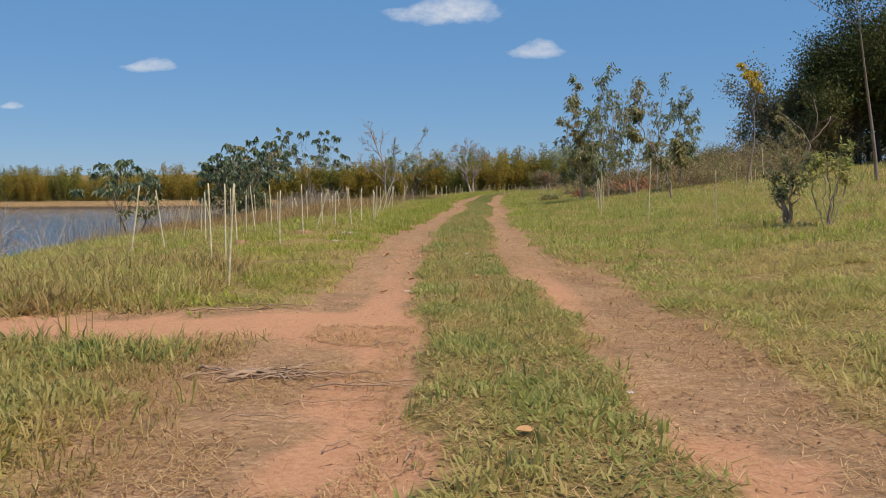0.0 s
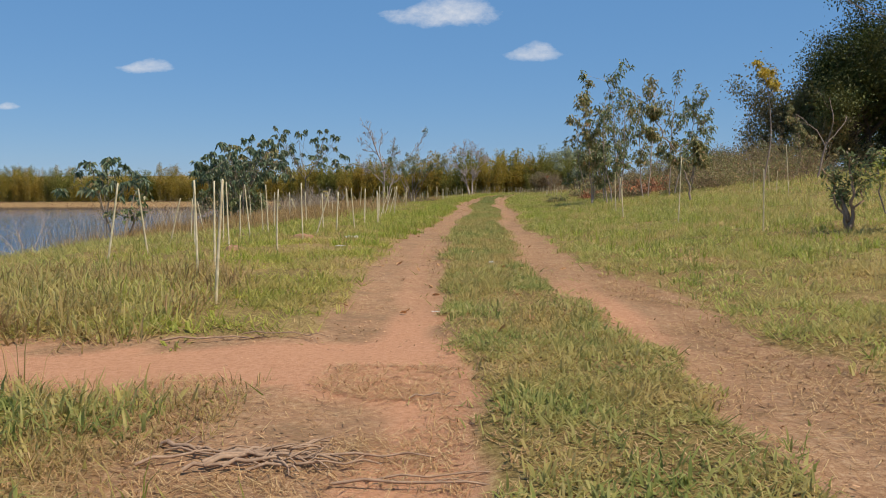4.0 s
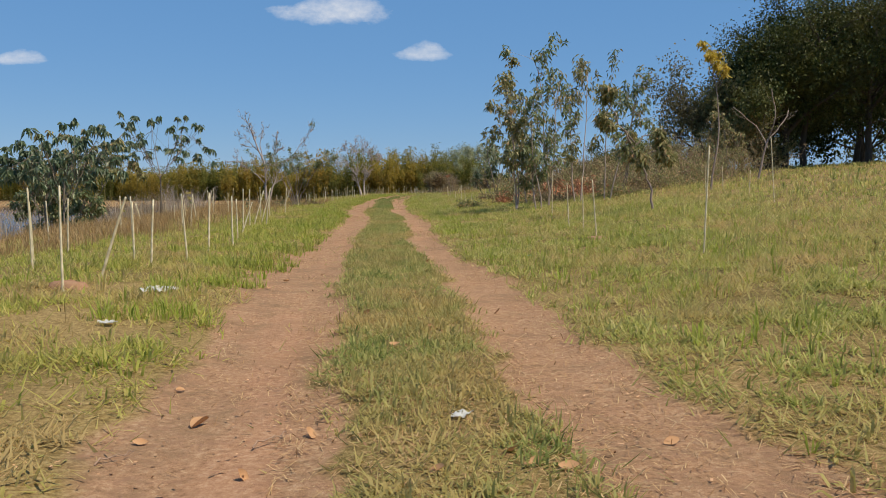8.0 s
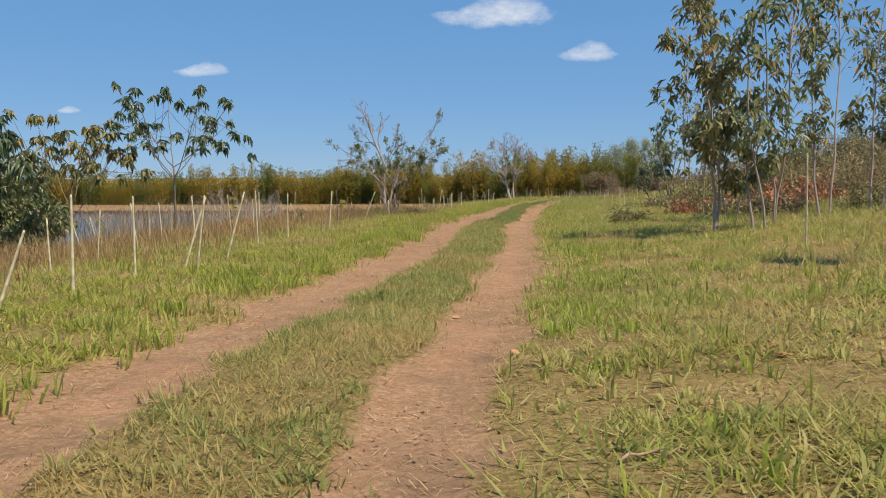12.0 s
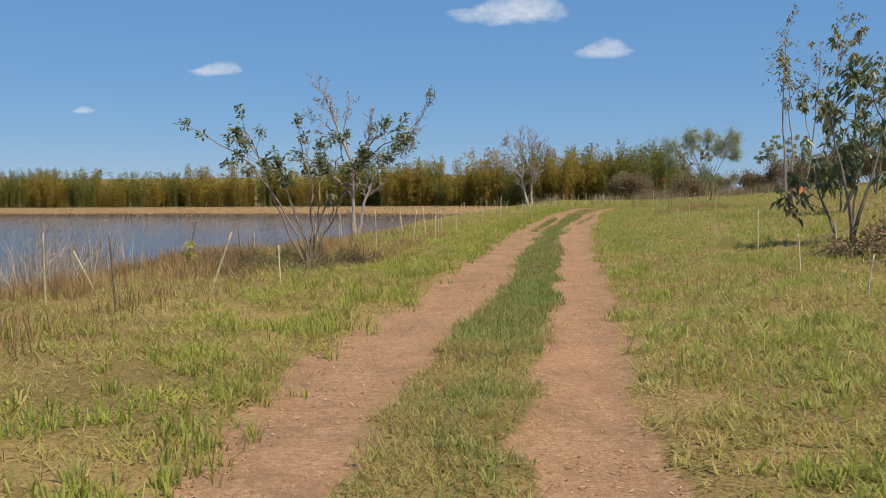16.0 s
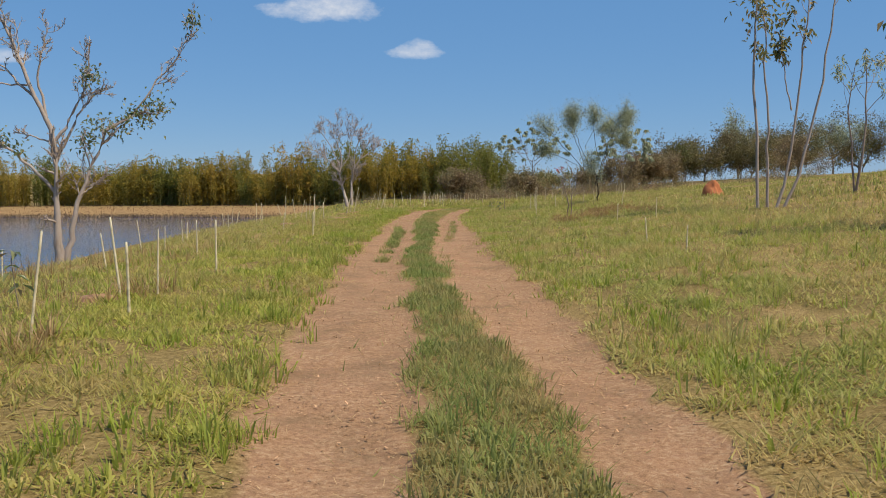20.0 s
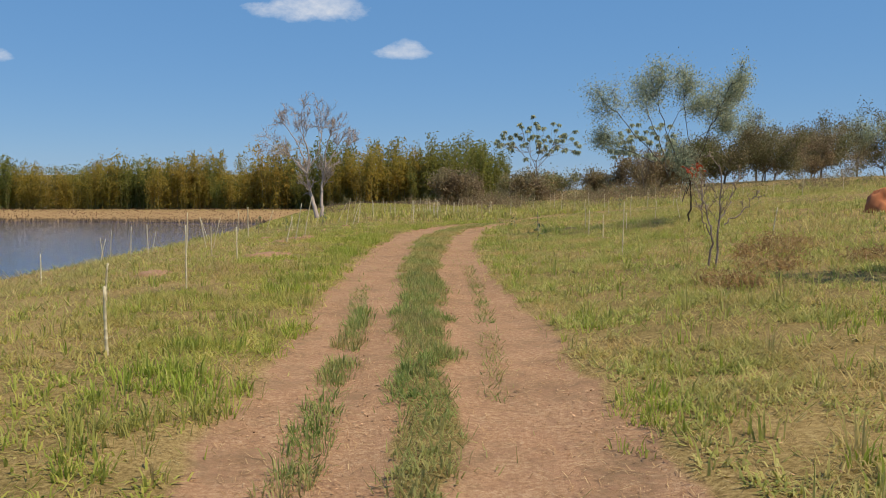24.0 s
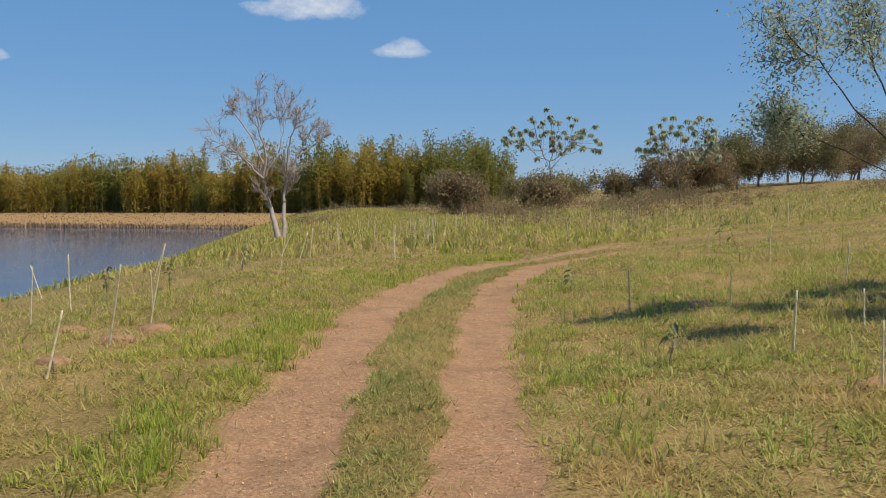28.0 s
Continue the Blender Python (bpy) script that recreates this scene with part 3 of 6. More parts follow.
def build_lake():
    """The water, ruffled in the open and still in the lee of the far shore."""
    xs = np.linspace(-300, 12, 40)
    f = np.concatenate([np.linspace(0, 0.8, 16), np.linspace(0.815, 1, 24)])
    gx, gf = np.meshgrid(xs, f)
    gy = -60 + (shore_y(gx) + 6 + 60) * gf
    i, j = np.meshgrid(np.arange(len(f) - 1), np.arange(39), indexing="ij")
    a = (i * 40 + j).ravel()
    me = mesh_of("water", np.stack([gx.ravel(), gy.ravel(), np.full(gx.size, -1.3)], 1), np.stack([a, a + 1, a + 41, a + 40], 1), WATER)
    att = me.attributes.new("lee", "FLOAT", "POINT")
    att.data.foreach_set("value", ease(34, 12, shore_y(gx) - gy).ravel().astype(np.float32))
    tagged(new("water", me), "calm blue lake water with slight ripples", "lake", kind="structure")


build_lake()


def cloud(x, z, wide, tall, seed, arch):
    """A small fair-weather cloud, far off: flat-based and heaped up to one side."""
    n, m = 40, 20
    u, v = np.meshgrid(np.linspace(-1, 1, n), np.linspace(-1, 1, m))
    i, j = np.meshgrid(np.arange(m - 1), np.arange(n - 1), indexing="ij")
    a = (i * n + j).ravel()
    me = mesh_of("cloud", np.stack([u.ravel() * wide, 0 * u.ravel(), v.ravel() * tall], 1), np.stack([a, a + 1, a + n + 1, a + n], 1), cloud_material(seed))
    top = 0.16 + 0.5 * np.exp(-((u - arch) / 0.3) ** 2) + 0.3 * np.exp(-((u - arch - 0.38) / 0.22) ** 2) + 0.22 * np.exp(-((u - arch + 0.42) / 0.25) ** 2)
    body = 1.0 - np.abs(u) ** 3 * 1.3 - np.where(v > 0, np.clip(v / top, 0, 4) ** 2, (v / 0.42) ** 2) * 0.85
    att = me.attributes.new("body", "FLOAT", "POINT")
    att.data.foreach_set("value", np.clip(body, -2, 1).ravel().astype(np.float32))
    ob = new("cloud", me)
    ob.matrix_world = pose(x, 2500, z)
    ob.visible_shadow = False
    tagged(ob, "small white fair-weather cloud in the blue sky", "cloud", "clouds", "structure")


cloud(-818, 375, 105, 46, 1, 0.2)
cloud(275, 410, 104, 56, 2, 0.12)
cloud(12, 523, 205, 100, 3, 0.25)
cloud(-1205, 268, 46, 24, 6, 0.0)

# ---- bamboo along the far shore ----


def bamboo(seed, leaf, tall):
    r = np.random.default_rng(seed)
    root = thing("bamboo_clump", 0, 200, "dense olive-green bamboo clump on the far shore", "bamboo", "bamboo along the far shore")
    culms, at, way = [], [], []
    for _ in range(46):
        a, q = r.uniform(0, 2 * np.pi), 2.3 * math.sqrt(r.uniform(0, 1))
        foot = np.array([q * math.cos(a) * 1.5, q * math.sin(a), 0])
        h = tall * r.uniform(0.45, 1.08)
        out = np.array([math.cos(a), math.sin(a), 0]) * r.uniform(0.05, 0.4)
        s = np.linspace(0, 1, 7)[:, None]
        pts = foot + np.array([0, 0, 1.0]) * h * (s - 0.10 * s**3) + out * h * 0.35 * s**2.4
        culms.append(tube(pts[::2], np.linspace(0.05, 0.012, 4), 3, False))
        k = 58
        f = r.uniform(0.04, 1.0, k) ** 0.8
        w = np.stack([np.interp(f, s[:, 0], pts[:, c]) for c in range(3)], 1)
        at.append(w + r.normal(size=(k, 3)) * np.array([0.3, 0.3, 0.22]))
        way.append(np.stack([r.normal(size=k), r.normal(size=k), r.uniform(-1.6, 0.9, k)], 1))
    part("culm", mesh_of("culms", *joined(culms), CULM), root, "yellowish bamboo culms")
    at, way = np.concatenate(at), np.concatenate(way)
    part("foliage", mesh_of("foliage", *leaves_at(at, way, 0.56 * r.uniform(0.5, 1.4, len(at)), 0.18, r, 0.35), leaf), root)
    return root


clumps = [bamboo(11, BAMBOO_LEAF, 9.5), bamboo(12, BAMBOO_LEAF, 11.0), bamboo(13, BAMBOO_GREEN, 10.0), bamboo(14, BAMBOO_LEAF, 8.5), bamboo(15, BAMBOO_GREEN, 11.5)]
r = np.random.default_rng(21)
fresh = list(clumps)
for k in range(118):
    f = k / 63 if k < 64 else (k - 64) / 53
    x = np.interp(f, (0, 0.2, 0.45, 1), (33, 8, -40, -235)) + r.uniform(-1.2, 1.2)
    y = np.interp(f, (0, 0.2, 0.45, 1), (200, 222, 252, 318)) + r.uniform(-2.5, 2.5) + (6 if k >= 64 else 0)
    green = f < 0.07 or r.uniform() < 0.32
    pick = clumps[int(r.choice([2, 4]))] if green else clumps[int(r.choice([0, 1, 3]))]
    size = r.uniform(0.82, 1.08) * np.interp(f, (0, 0.1, 0.16, 0.42, 0.55, 1), (0.9, 1.08, 1.02, 1.22, 1.04, 1.2))
    m = pose(x, y, spot(x, y) - 0.1, 0, 0, r.uniform(0, 360)) @ Matrix.Diagonal((size, size, size * r.uniform(0.84, 1.14), 1))
    if pick in fresh:
        fresh.remove(pick)
        pick.matrix_world = m
    else:
        copy_thing(pick, pose(x, y, spot(x, y) - 0.1, 0, 0, r.uniform(0, 360))).scale = (size, size, size * r.uniform(0.84, 1.14))

# ---- trees ----


def broadleaf(name, x, y, tall, seed, stems=3, label="", group="", leaf=LEAF, wood_mat=BARK, clusters=(3, 3), count=9, length=0.24, width=0.085, wide=0.28, first=0.35, droop=0.8, thick=0.035, twig=0.62):
    """A young tree with thin upright stems and sprays of long drooping leaves."""
    r = np.random.default_rng(seed)
    root = thing(name, x, y, label, "tree", group)
    spec = {"kids": [clusters[0], clusters[1]], "from": first, "spread": 1.15, "lift": 0.35, "shrink": twig}
    for s in range(stems):
        a = r.uniform(0, 2 * np.pi)
        lean = np.array([math.cos(a) * wide, math.sin(a) * wide, 1.0]) if stems > 1 else np.array([r.uniform(-0.08, 0.08), 0, 1.0])
        h = tall * (1.0 if s == 0 else r.uniform(0.55, 0.95))
        pts = line(r, (0.12 * math.cos(a) * (stems > 1), 0.12 * math.sin(a) * (stems > 1), 0), lean, h, 8, 0.5, 0.2)
        rad = thick * (0.8 + 0.4 * r.random())
        wood, tips = [tube(pts, np.linspace(rad, 0.008, len(pts)), 8)], []
        sprout(r, pts, rad * 0.55, 2, spec, wood, tips)
        stem = part("stem", mesh_of("stem", *joined(wood), wood_mat, True), root)
        part("foliage", mesh_of("foliage", *drooping(r, tips, count, length, width, droop), leaf), stem)
    return root


def crown_tree(name, x, y, tall, seed, label, leaf, wood_mat=DARK_BARK, category="tree", group="", spread=0.75, bole=0.3, limbs=6, kids=(5, 5), count=16, puff=0.3, length=0.2, width=0.12, thick=0.12, stems=1, reach=(0.6, 0.98)):
    """A tree with a rounded, broken crown of many small leaves over forked limbs."""
    r = np.random.default_rng(seed)
    root = thing(name, x, y, label, category, group)
    crown = []
    for s in range(stems):
        lean = np.array([r.normal() * 0.15 * (stems > 1), r.normal() * 0.15 * (stems > 1), 1])
        trunk = line(r, (0.25 * s * r.normal(), 0.25 * s * r.normal(), 0), lean, tall * bole * r.uniform(0.85, 1.15), 5, 0.1, 0.12)
        part("trunk", mesh_of("trunk", *tube(trunk, np.linspace(thick * 1.25, thick * 0.8, 6) * (1 if stems == 1 else 0.7), 8), wood_mat, True), root)
        for k in range(limbs):
            a = 2 * np.pi * (k + r.uniform(-0.3, 0.3)) / limbs
            way = np.array([math.cos(a) * spread, math.sin(a) * spread, r.uniform(0.55, 1.3)])
            pts = line(r, trunk[-1] - np.array([0, 0, r.uniform(0, 0.25) * tall * bole]), way, tall * (1 - bole) * r.uniform(*reach), 6, 0.25, 0.3)
            wood, tips = [tube(pts, np.linspace(thick * 0.55, 0.02, 7), 6)], []
            sprout(r, pts, thick * 0.35, 2, {"kids": list(kids), "from": 0.3, "spread": 0.9, "lift": 0.3, "shrink": 0.8}, wood, tips)
            part("limb", mesh_of("limb", *joined(wood), wood_mat), root)
            crown.append(cloud_of_leaves(r, tips, count, puff, length, width))
    if count:
        part("crown", mesh_of("crown", *joined(crown), leaf), root)
    return root


def traced(name, x, y, label, stems, seed, wood_mat, twigs, leaf=None, leaf_args=None, category="tree", depth_of=0.5, kids=(4, 5), least=0.005, hang=False, begin=0.15, ends=False):
    """A tree whose main stems follow given bends: rows of (sideways, up) in metres, with the stem's foot radius; each stem leans a little to or fro."""
    r = np.random.default_rng(seed)
    root = thing(name, x, y, label, category)
    for rows, rad, name_of in stems:
        side = r.uniform(-1, 1) * depth_of
        rows = np.array(rows, float)
        t = np.linspace(0, 1, len(rows))
        s = np.linspace(0, 1, 3 * len(rows))
        low, high = rows[0, 1], max(p[1] for row, *_ in stems for p in row)
        pts = np.stack([np.interp(s, t, rows[:, 0]), side * np.interp(s, t, (rows[:, 1] - 0.0) / high), np.interp(s, t, rows[:, 1])], 1)
        pts[1:-1] = 0.25 * pts[:-2] + 0.5 * pts[1:-1] + 0.25 * pts[2:]
        pts[2:] += r.normal(size=pts[2:].shape) * 0.02
        wood, tips = [tube(pts, np.linspace(rad, max(0.008, rad * 0.22), len(pts)), 8)], []
        if twigs and not (ends and name_of == "trunk"):
            sprout(r, pts[len(pts) // 3:], rad * 0.5, len(kids), {"kids": list(kids), "from": begin, "spread": 0.85, "lift": 0.45, "shrink": twigs, "least": least, "wander": 0.35, "ends": ends}, wood, tips)
        bough = part(name_of, mesh_of(name_of, *joined(wood), wood_mat, True), root)
        if leaf and tips:
            part("foliage", mesh_of("foliage", *(umbrella if ends else drooping if hang else bunches)(r, tips, **leaf_args), leaf), bough)
    return root


# the bare pale tree on the shore: two trunks and a fan of fine twigs
traced("bare_tree", 4.2, 113.6, "leafless pale twin-trunked tree on the lake shore",
       [([(-0.13, 0.00), (-0.39, 0.99), (-0.65, 1.98), (-0.78, 2.88)], 0.156, "trunk"),
        ([(0.09, 0.00), (0.13, 1.26), (0.13, 2.52), (0.30, 3.24)], 0.117, "trunk"),
        ([(-0.78, 2.79), (-1.22, 3.24), (-1.91, 3.96), (-3.04, 4.50)], 0.055, "limb"),
        ([(-0.78, 2.79), (-0.61, 3.96), (-0.96, 5.04), (-1.04, 6.21)], 0.058, "limb"),
        ([(-0.70, 3.24), (-1.30, 4.68), (-2.00, 5.76), (-2.26, 5.94)], 0.043, "limb"),
        ([(-0.70, 3.06), (-0.09, 3.87), (0.17, 5.04), (0.09, 6.03)], 0.047, "limb"),
        ([(0.30, 3.15), (0.87, 3.96), (1.30, 4.86), (1.74, 5.31)], 0.051, "limb"),
        ([(0.30, 3.15), (0.35, 4.23), (0.70, 5.22), (0.78, 5.58)], 0.047, "limb"),
        ([(0.78, 3.78), (1.39, 4.14), (1.74, 4.50), (2.00, 4.68)], 0.039, "limb")], 31, ASH_BARK, 0.95, kids=(9, 8, 6), depth_of=2.2, least=0.009)

# the half-bare tree by the water, with one long limb that ends in a tuft
shore = traced("shore_tree", -4.35, 70.4, "half-bare grey-barked tree with sparse leaf tufts by the water",
       [([(0, 0), (-0.02, 0.74), (-0.02, 1.6), (0, 2.71)], 0.135, "trunk"),
        ([(0, 2.65), (-0.12, 3.45), (-0.62, 4.44), (-0.99, 5.67), (-1.3, 6.23)], 0.075, "limb"),
        ([(-0.5, 4.15), (-0.93, 4.56), (-1.3, 5.0), (-1.97, 5.18)], 0.034, "limb"), ([(-0.65, 4.42), (-1.11, 4.44), (-1.36, 4.5), (-1.67, 4.59)], 0.026, "limb"),
        ([(-0.2, 3.6), (-0.37, 4.56), (-0.31, 5.18), (-0.06, 5.86)], 0.036, "limb"), ([(-0.03, 3.1), (0.37, 3.7), (0.72, 4.44), (0.8, 5.55)], 0.042, "limb"),
        ([(0.0, 2.7), (0.49, 3.7), (0.68, 4.07), (1.23, 4.44)], 0.036, "limb"), ([(-0.8, 5.05), (-0.89, 5.55), (-1.05, 5.92), (-1.63, 5.82)], 0.026, "limb"),
        ([(0.13, 0), (0.25, 0.86), (0.49, 1.85), (0.86, 2.71), (1.17, 3.45)], 0.085, "stem"),
        ([(1.1, 3.35), (1.85, 3.82), (2.34, 4.56), (2.96, 5.3), (3.27, 6.02)], 0.03, "limb"), ([(1.08, 3.3), (1.6, 3.6), (1.97, 3.76), (2.47, 3.8)], 0.026, "limb"),
        ([(0.45, 1.75), (0.68, 1.95), (0.86, 2.04), (1.23, 2.37)], 0.028, "limb"), ([(-0.02, 1.8), (-0.49, 2.41), (-1.11, 2.9), (-1.85, 3.39), (-2.22, 3.82)], 0.044, "limb"),
        ([(-1.7, 3.3), (-2.04, 3.43), (-2.34, 3.4), (-2.65, 3.39)], 0.022, "limb"), ([(0.0, 3.05), (-0.37, 3.15), (-0.62, 3.23), (-0.89, 3.35)], 0.024, "limb")],
       32, ASH_BARK, 0.6, kids=(11, 7, 4), depth_of=0.3, least=0.0085)
fr = np.random.default_rng(38)
for across, up, n, wide in ((0.8, 4.63, 110, 0.16), (3.25, 5.98, 70, 0.11), (2.41, 3.95, 90, 0.17), (2.1, 3.75, 80, 0.17), (1.8, 3.75, 70, 0.16), (1.48, 3.52, 80, 0.17), (0.68, 3.15, 90, 0.16), (0.99, 3.5, 70, 0.16), (-0.86, 2.9, 50, 0.12), (-1.2, 3.1, 50, 0.12)):
    part("foliage", mesh_of("foliage", *cloud_of_leaves(fr, [(np.array((across, 0.0, up)), None)], n, wide, 0.12, 0.06), LEAF), shore, "small tuft of dull green leaves")

# the many-stemmed leafy shrub tree in front of it
traced("young_tree", -1.63, 49.9, "slender many-stemmed young tree with glossy leaves in dry grass",
       [([(0, 0), (-0.15, 0.45), (-0.45, 1.1), (-0.95, 1.8), (-1.4, 2.15), (-1.97, 2.5)], 0.02, "stem"), ([(0, 0), (-0.1, 0.6), (-0.42, 1.4), (-0.95, 2.0), (-1.25, 2.55)], 0.02, "stem"),
        ([(0, 0), (0.03, 0.6), (0.05, 1.3), (-0.08, 1.9), (-0.2, 2.5)], 0.022, "stem"), ([(0.05, 0), (0.15, 0.6), (0.35, 1.2), (0.5, 1.8), (0.75, 2.35)], 0.019, "stem"),
        ([(0.08, 0), (0.25, 0.5), (0.4, 0.9), (0.52, 1.4), (0.7, 1.75)], 0.017, "stem"), ([(-0.05, 0), (-0.25, 0.5), (-0.5, 1.1), (-0.7, 1.7), (-0.94, 2.37)], 0.018, "stem"),
        ([(0.0, 0), (0.05, 0.5), (0.12, 1.0), (0.1, 1.6), (0.2, 2.3)], 0.016, "stem"), ([(-0.02, 0), (-0.12, 0.7), (-0.28, 1.2), (-0.42, 1.6), (-0.54, 2.05)], 0.016, "stem"),
        ([(0.08, 0), (0.3, 0.6), (0.55, 1.1), (0.8, 1.55), (1.15, 2.0), (1.78, 2.4)], 0.019, "stem"), ([(0.55, 1.1), (0.75, 1.4), (0.95, 1.75), (1.1, 2.1)], 0.012, "limb")], 33, PALE_BARK, 0.4, LEAF, dict(count=15, spread=0.085, length=0.095, width=0.05, keep=0.45), kids=(6, 2), depth_of=0.9, begin=0.42)

# the airy tree on the slope and the small forked one before it
traced("slope_tree", 12.9, 82.1, "airy leaning tree with thin grey-green crown on the slope",
       [([(0, 0), (-0.05, 0.5), (-0.2, 1.1), (-0.5, 1.7)], 0.0298, "trunk"),
        ([(-0.5, 1.4), (-1.1, 2.1), (-1.7, 2.8), (-2.2, 3.2)], 0.0108, "limb"),
        ([(-0.4, 1.2), (-0.6, 2.2), (-0.8, 2.9), (-0.8, 3.6)], 0.0126, "limb"),
        ([(-0.2, 0.8), (0.0, 1.8), (0.3, 2.7), (0.5, 3.5)], 0.0126, "limb"),
        ([(-0.1, 0.6), (0.35, 1.6), (0.85, 2.5), (1.4, 3.1)], 0.0126, "limb"),
        ([(-0.5, 1.4), (-1.0, 2.3), (-1.4, 3.0), (-1.35, 3.5)], 0.0096, "limb"), ([(0.0, 1.8), (-0.2, 2.6), (-0.3, 3.2), (-0.15, 3.75)], 0.0096, "limb"),
        ([(0.3, 2.6), (0.8, 3.0), (1.1, 3.3), (1.2, 3.6)], 0.0084, "limb"), ([(0.7, 2.3), (1.1, 2.55), (1.4, 2.6), (1.7, 2.65)], 0.0084, "limb"), ([(-0.4, 2.3), (-0.1, 2.9), (0.3, 3.1), (0.6, 3.1)], 0.0072, "limb"),
        ([(-0.6, 1.6), (-1.2, 1.9), (-1.6, 2.1), (-2.0, 2.2)], 0.0084, "limb")], 34, DARK_BARK, 0.6, GREY_LEAF, dict(count=16, spread=0.25, length=0.055, width=0.03, keep=0.8), kids=(11, 6), depth_of=1.8, begin=0.35)
forked = traced("forked_tree", 9.0, 72.8, "small twin-stemmed thorny tree, nearly bare, in mown grass",
       [([(-0.05, 0), (-0.03, 0.5), (-0.1, 0.75), (-0.2, 1.15)], 0.018, "stem"),
        ([(0.06, 0), (0.08, 0.45), (0.1, 0.9), (0.05, 1.5)], 0.018, "stem"),
        ([(0.1, 0.7), (0.25, 0.9), (0.35, 1.2), (0.42, 1.35)], 0.012, "limb"),
        ([(0.1, 0.65), (0.3, 0.75), (0.45, 0.95), (0.55, 1.1)], 0.01, "limb"),
        ([(-0.02, 0.5), (-0.12, 0.7), (-0.2, 0.95), (-0.12, 1.3)], 0.01, "limb")], 35, PALE_BARK, 0.6, OLIVE_LEAF, dict(count=3, spread=0.05, length=0.045, width=0.02, keep=0.12), kids=(6, 5), depth_of=0.6)
fr = np.random.default_rng(36)
for at in ((-0.28, 0.1, 1.42), (-0.18, 0.1, 1.45)):
    part("foliage", mesh_of("foliage", *cloud_of_leaves(fr, [(np.array(at), None)], 16, 0.04, 0.07, 0.035), RED_LEAF), forked, "small spray of red leaves")
part("twig", mesh_of("twig", *tube([(0.05, 0, 1.1), (-0.1, 0.05, 1.3), (-0.24, 0.1, 1.43)], [0.007, 0.005, 0.003], 4), BARK), forked)

# big-leaved young trees beside the road and by the water
BIG = "young tree with long drooping dark-green leaves"
LEAFY = "big-leaved young trees"
MIXED = dict(group=LEAFY, clusters=(9, 4), count=4, length=0.19, width=0.062, wide=0.12, first=0.3, thick=0.024, twig=0.45)
broadleaf("young_tree", 5.4, 34.2, 3.9, 41, 2, BIG + " and some brown ones", leaf=OLIVE_LEAF, **{**MIXED, "count": 5, "clusters": (11, 5), "first": 0.3, "thick": 0.028, "wood_mat": ASH_BARK})
broadleaf("young_tree", 6.1, 33.6, 3.3, 42, 2, BIG, wood_mat=ASH_BARK, **MIXED)
broadleaf("young_tree", 6.7, 34.8, 4.8, 43, 2, BIG, wood_mat=ASH_BARK, **MIXED)
broadleaf("young_tree", 7.9, 35.7, 4.7, 44, 2, BIG, leaf=OLIVE_LEAF, wood_mat=ASH_BARK, **MIXED)
broadleaf("young_tree", 9.1, 36.4, 4.2, 48, 2, BIG, wood_mat=ASH_BARK, **MIXED)
broadleaf("young_tree", 6.9, 38.4, 3.9, 45, 2, BIG, leaf=OLIVE_LEAF, wood_mat=ASH_BARK, **MIXED)
broadleaf("young_tree", 10.6, 39.5, 3.4, 46, 3, BIG, **MIXED)
traced("leaning_tree", 7.3, 27.6, "leaning pale-barked tree with leaves bunched at its top",
       [([(0, 0), (-0.05, 0.6), (-0.2, 1.1), (-0.55, 1.65)], 0.035, "trunk"), ([(-0.55, 1.6), (-0.8, 2.0), (-1.0, 2.4), (-1.1, 2.75)], 0.022, "limb"), ([(-0.5, 1.6), (-0.7, 1.85), (-1.0, 1.95), (-1.25, 2.1)], 0.016, "limb"),
        ([(-0.45, 1.5), (-0.2, 1.75), (0.1, 1.8), (0.3, 1.7)], 0.016, "limb"), ([(-0.3, 1.25), (0.0, 1.4), (0.2, 1.4), (0.4, 1.3)], 0.012, "limb")], 50, PALE_BARK, 0.5, OLIVE_LEAF, dict(count=6, length=0.17, width=0.06), kids=(6, 3), depth_of=0.7, hang=True, begin=0.3)
SPRAY = dict(count=13, length=0.22, width=0.075)


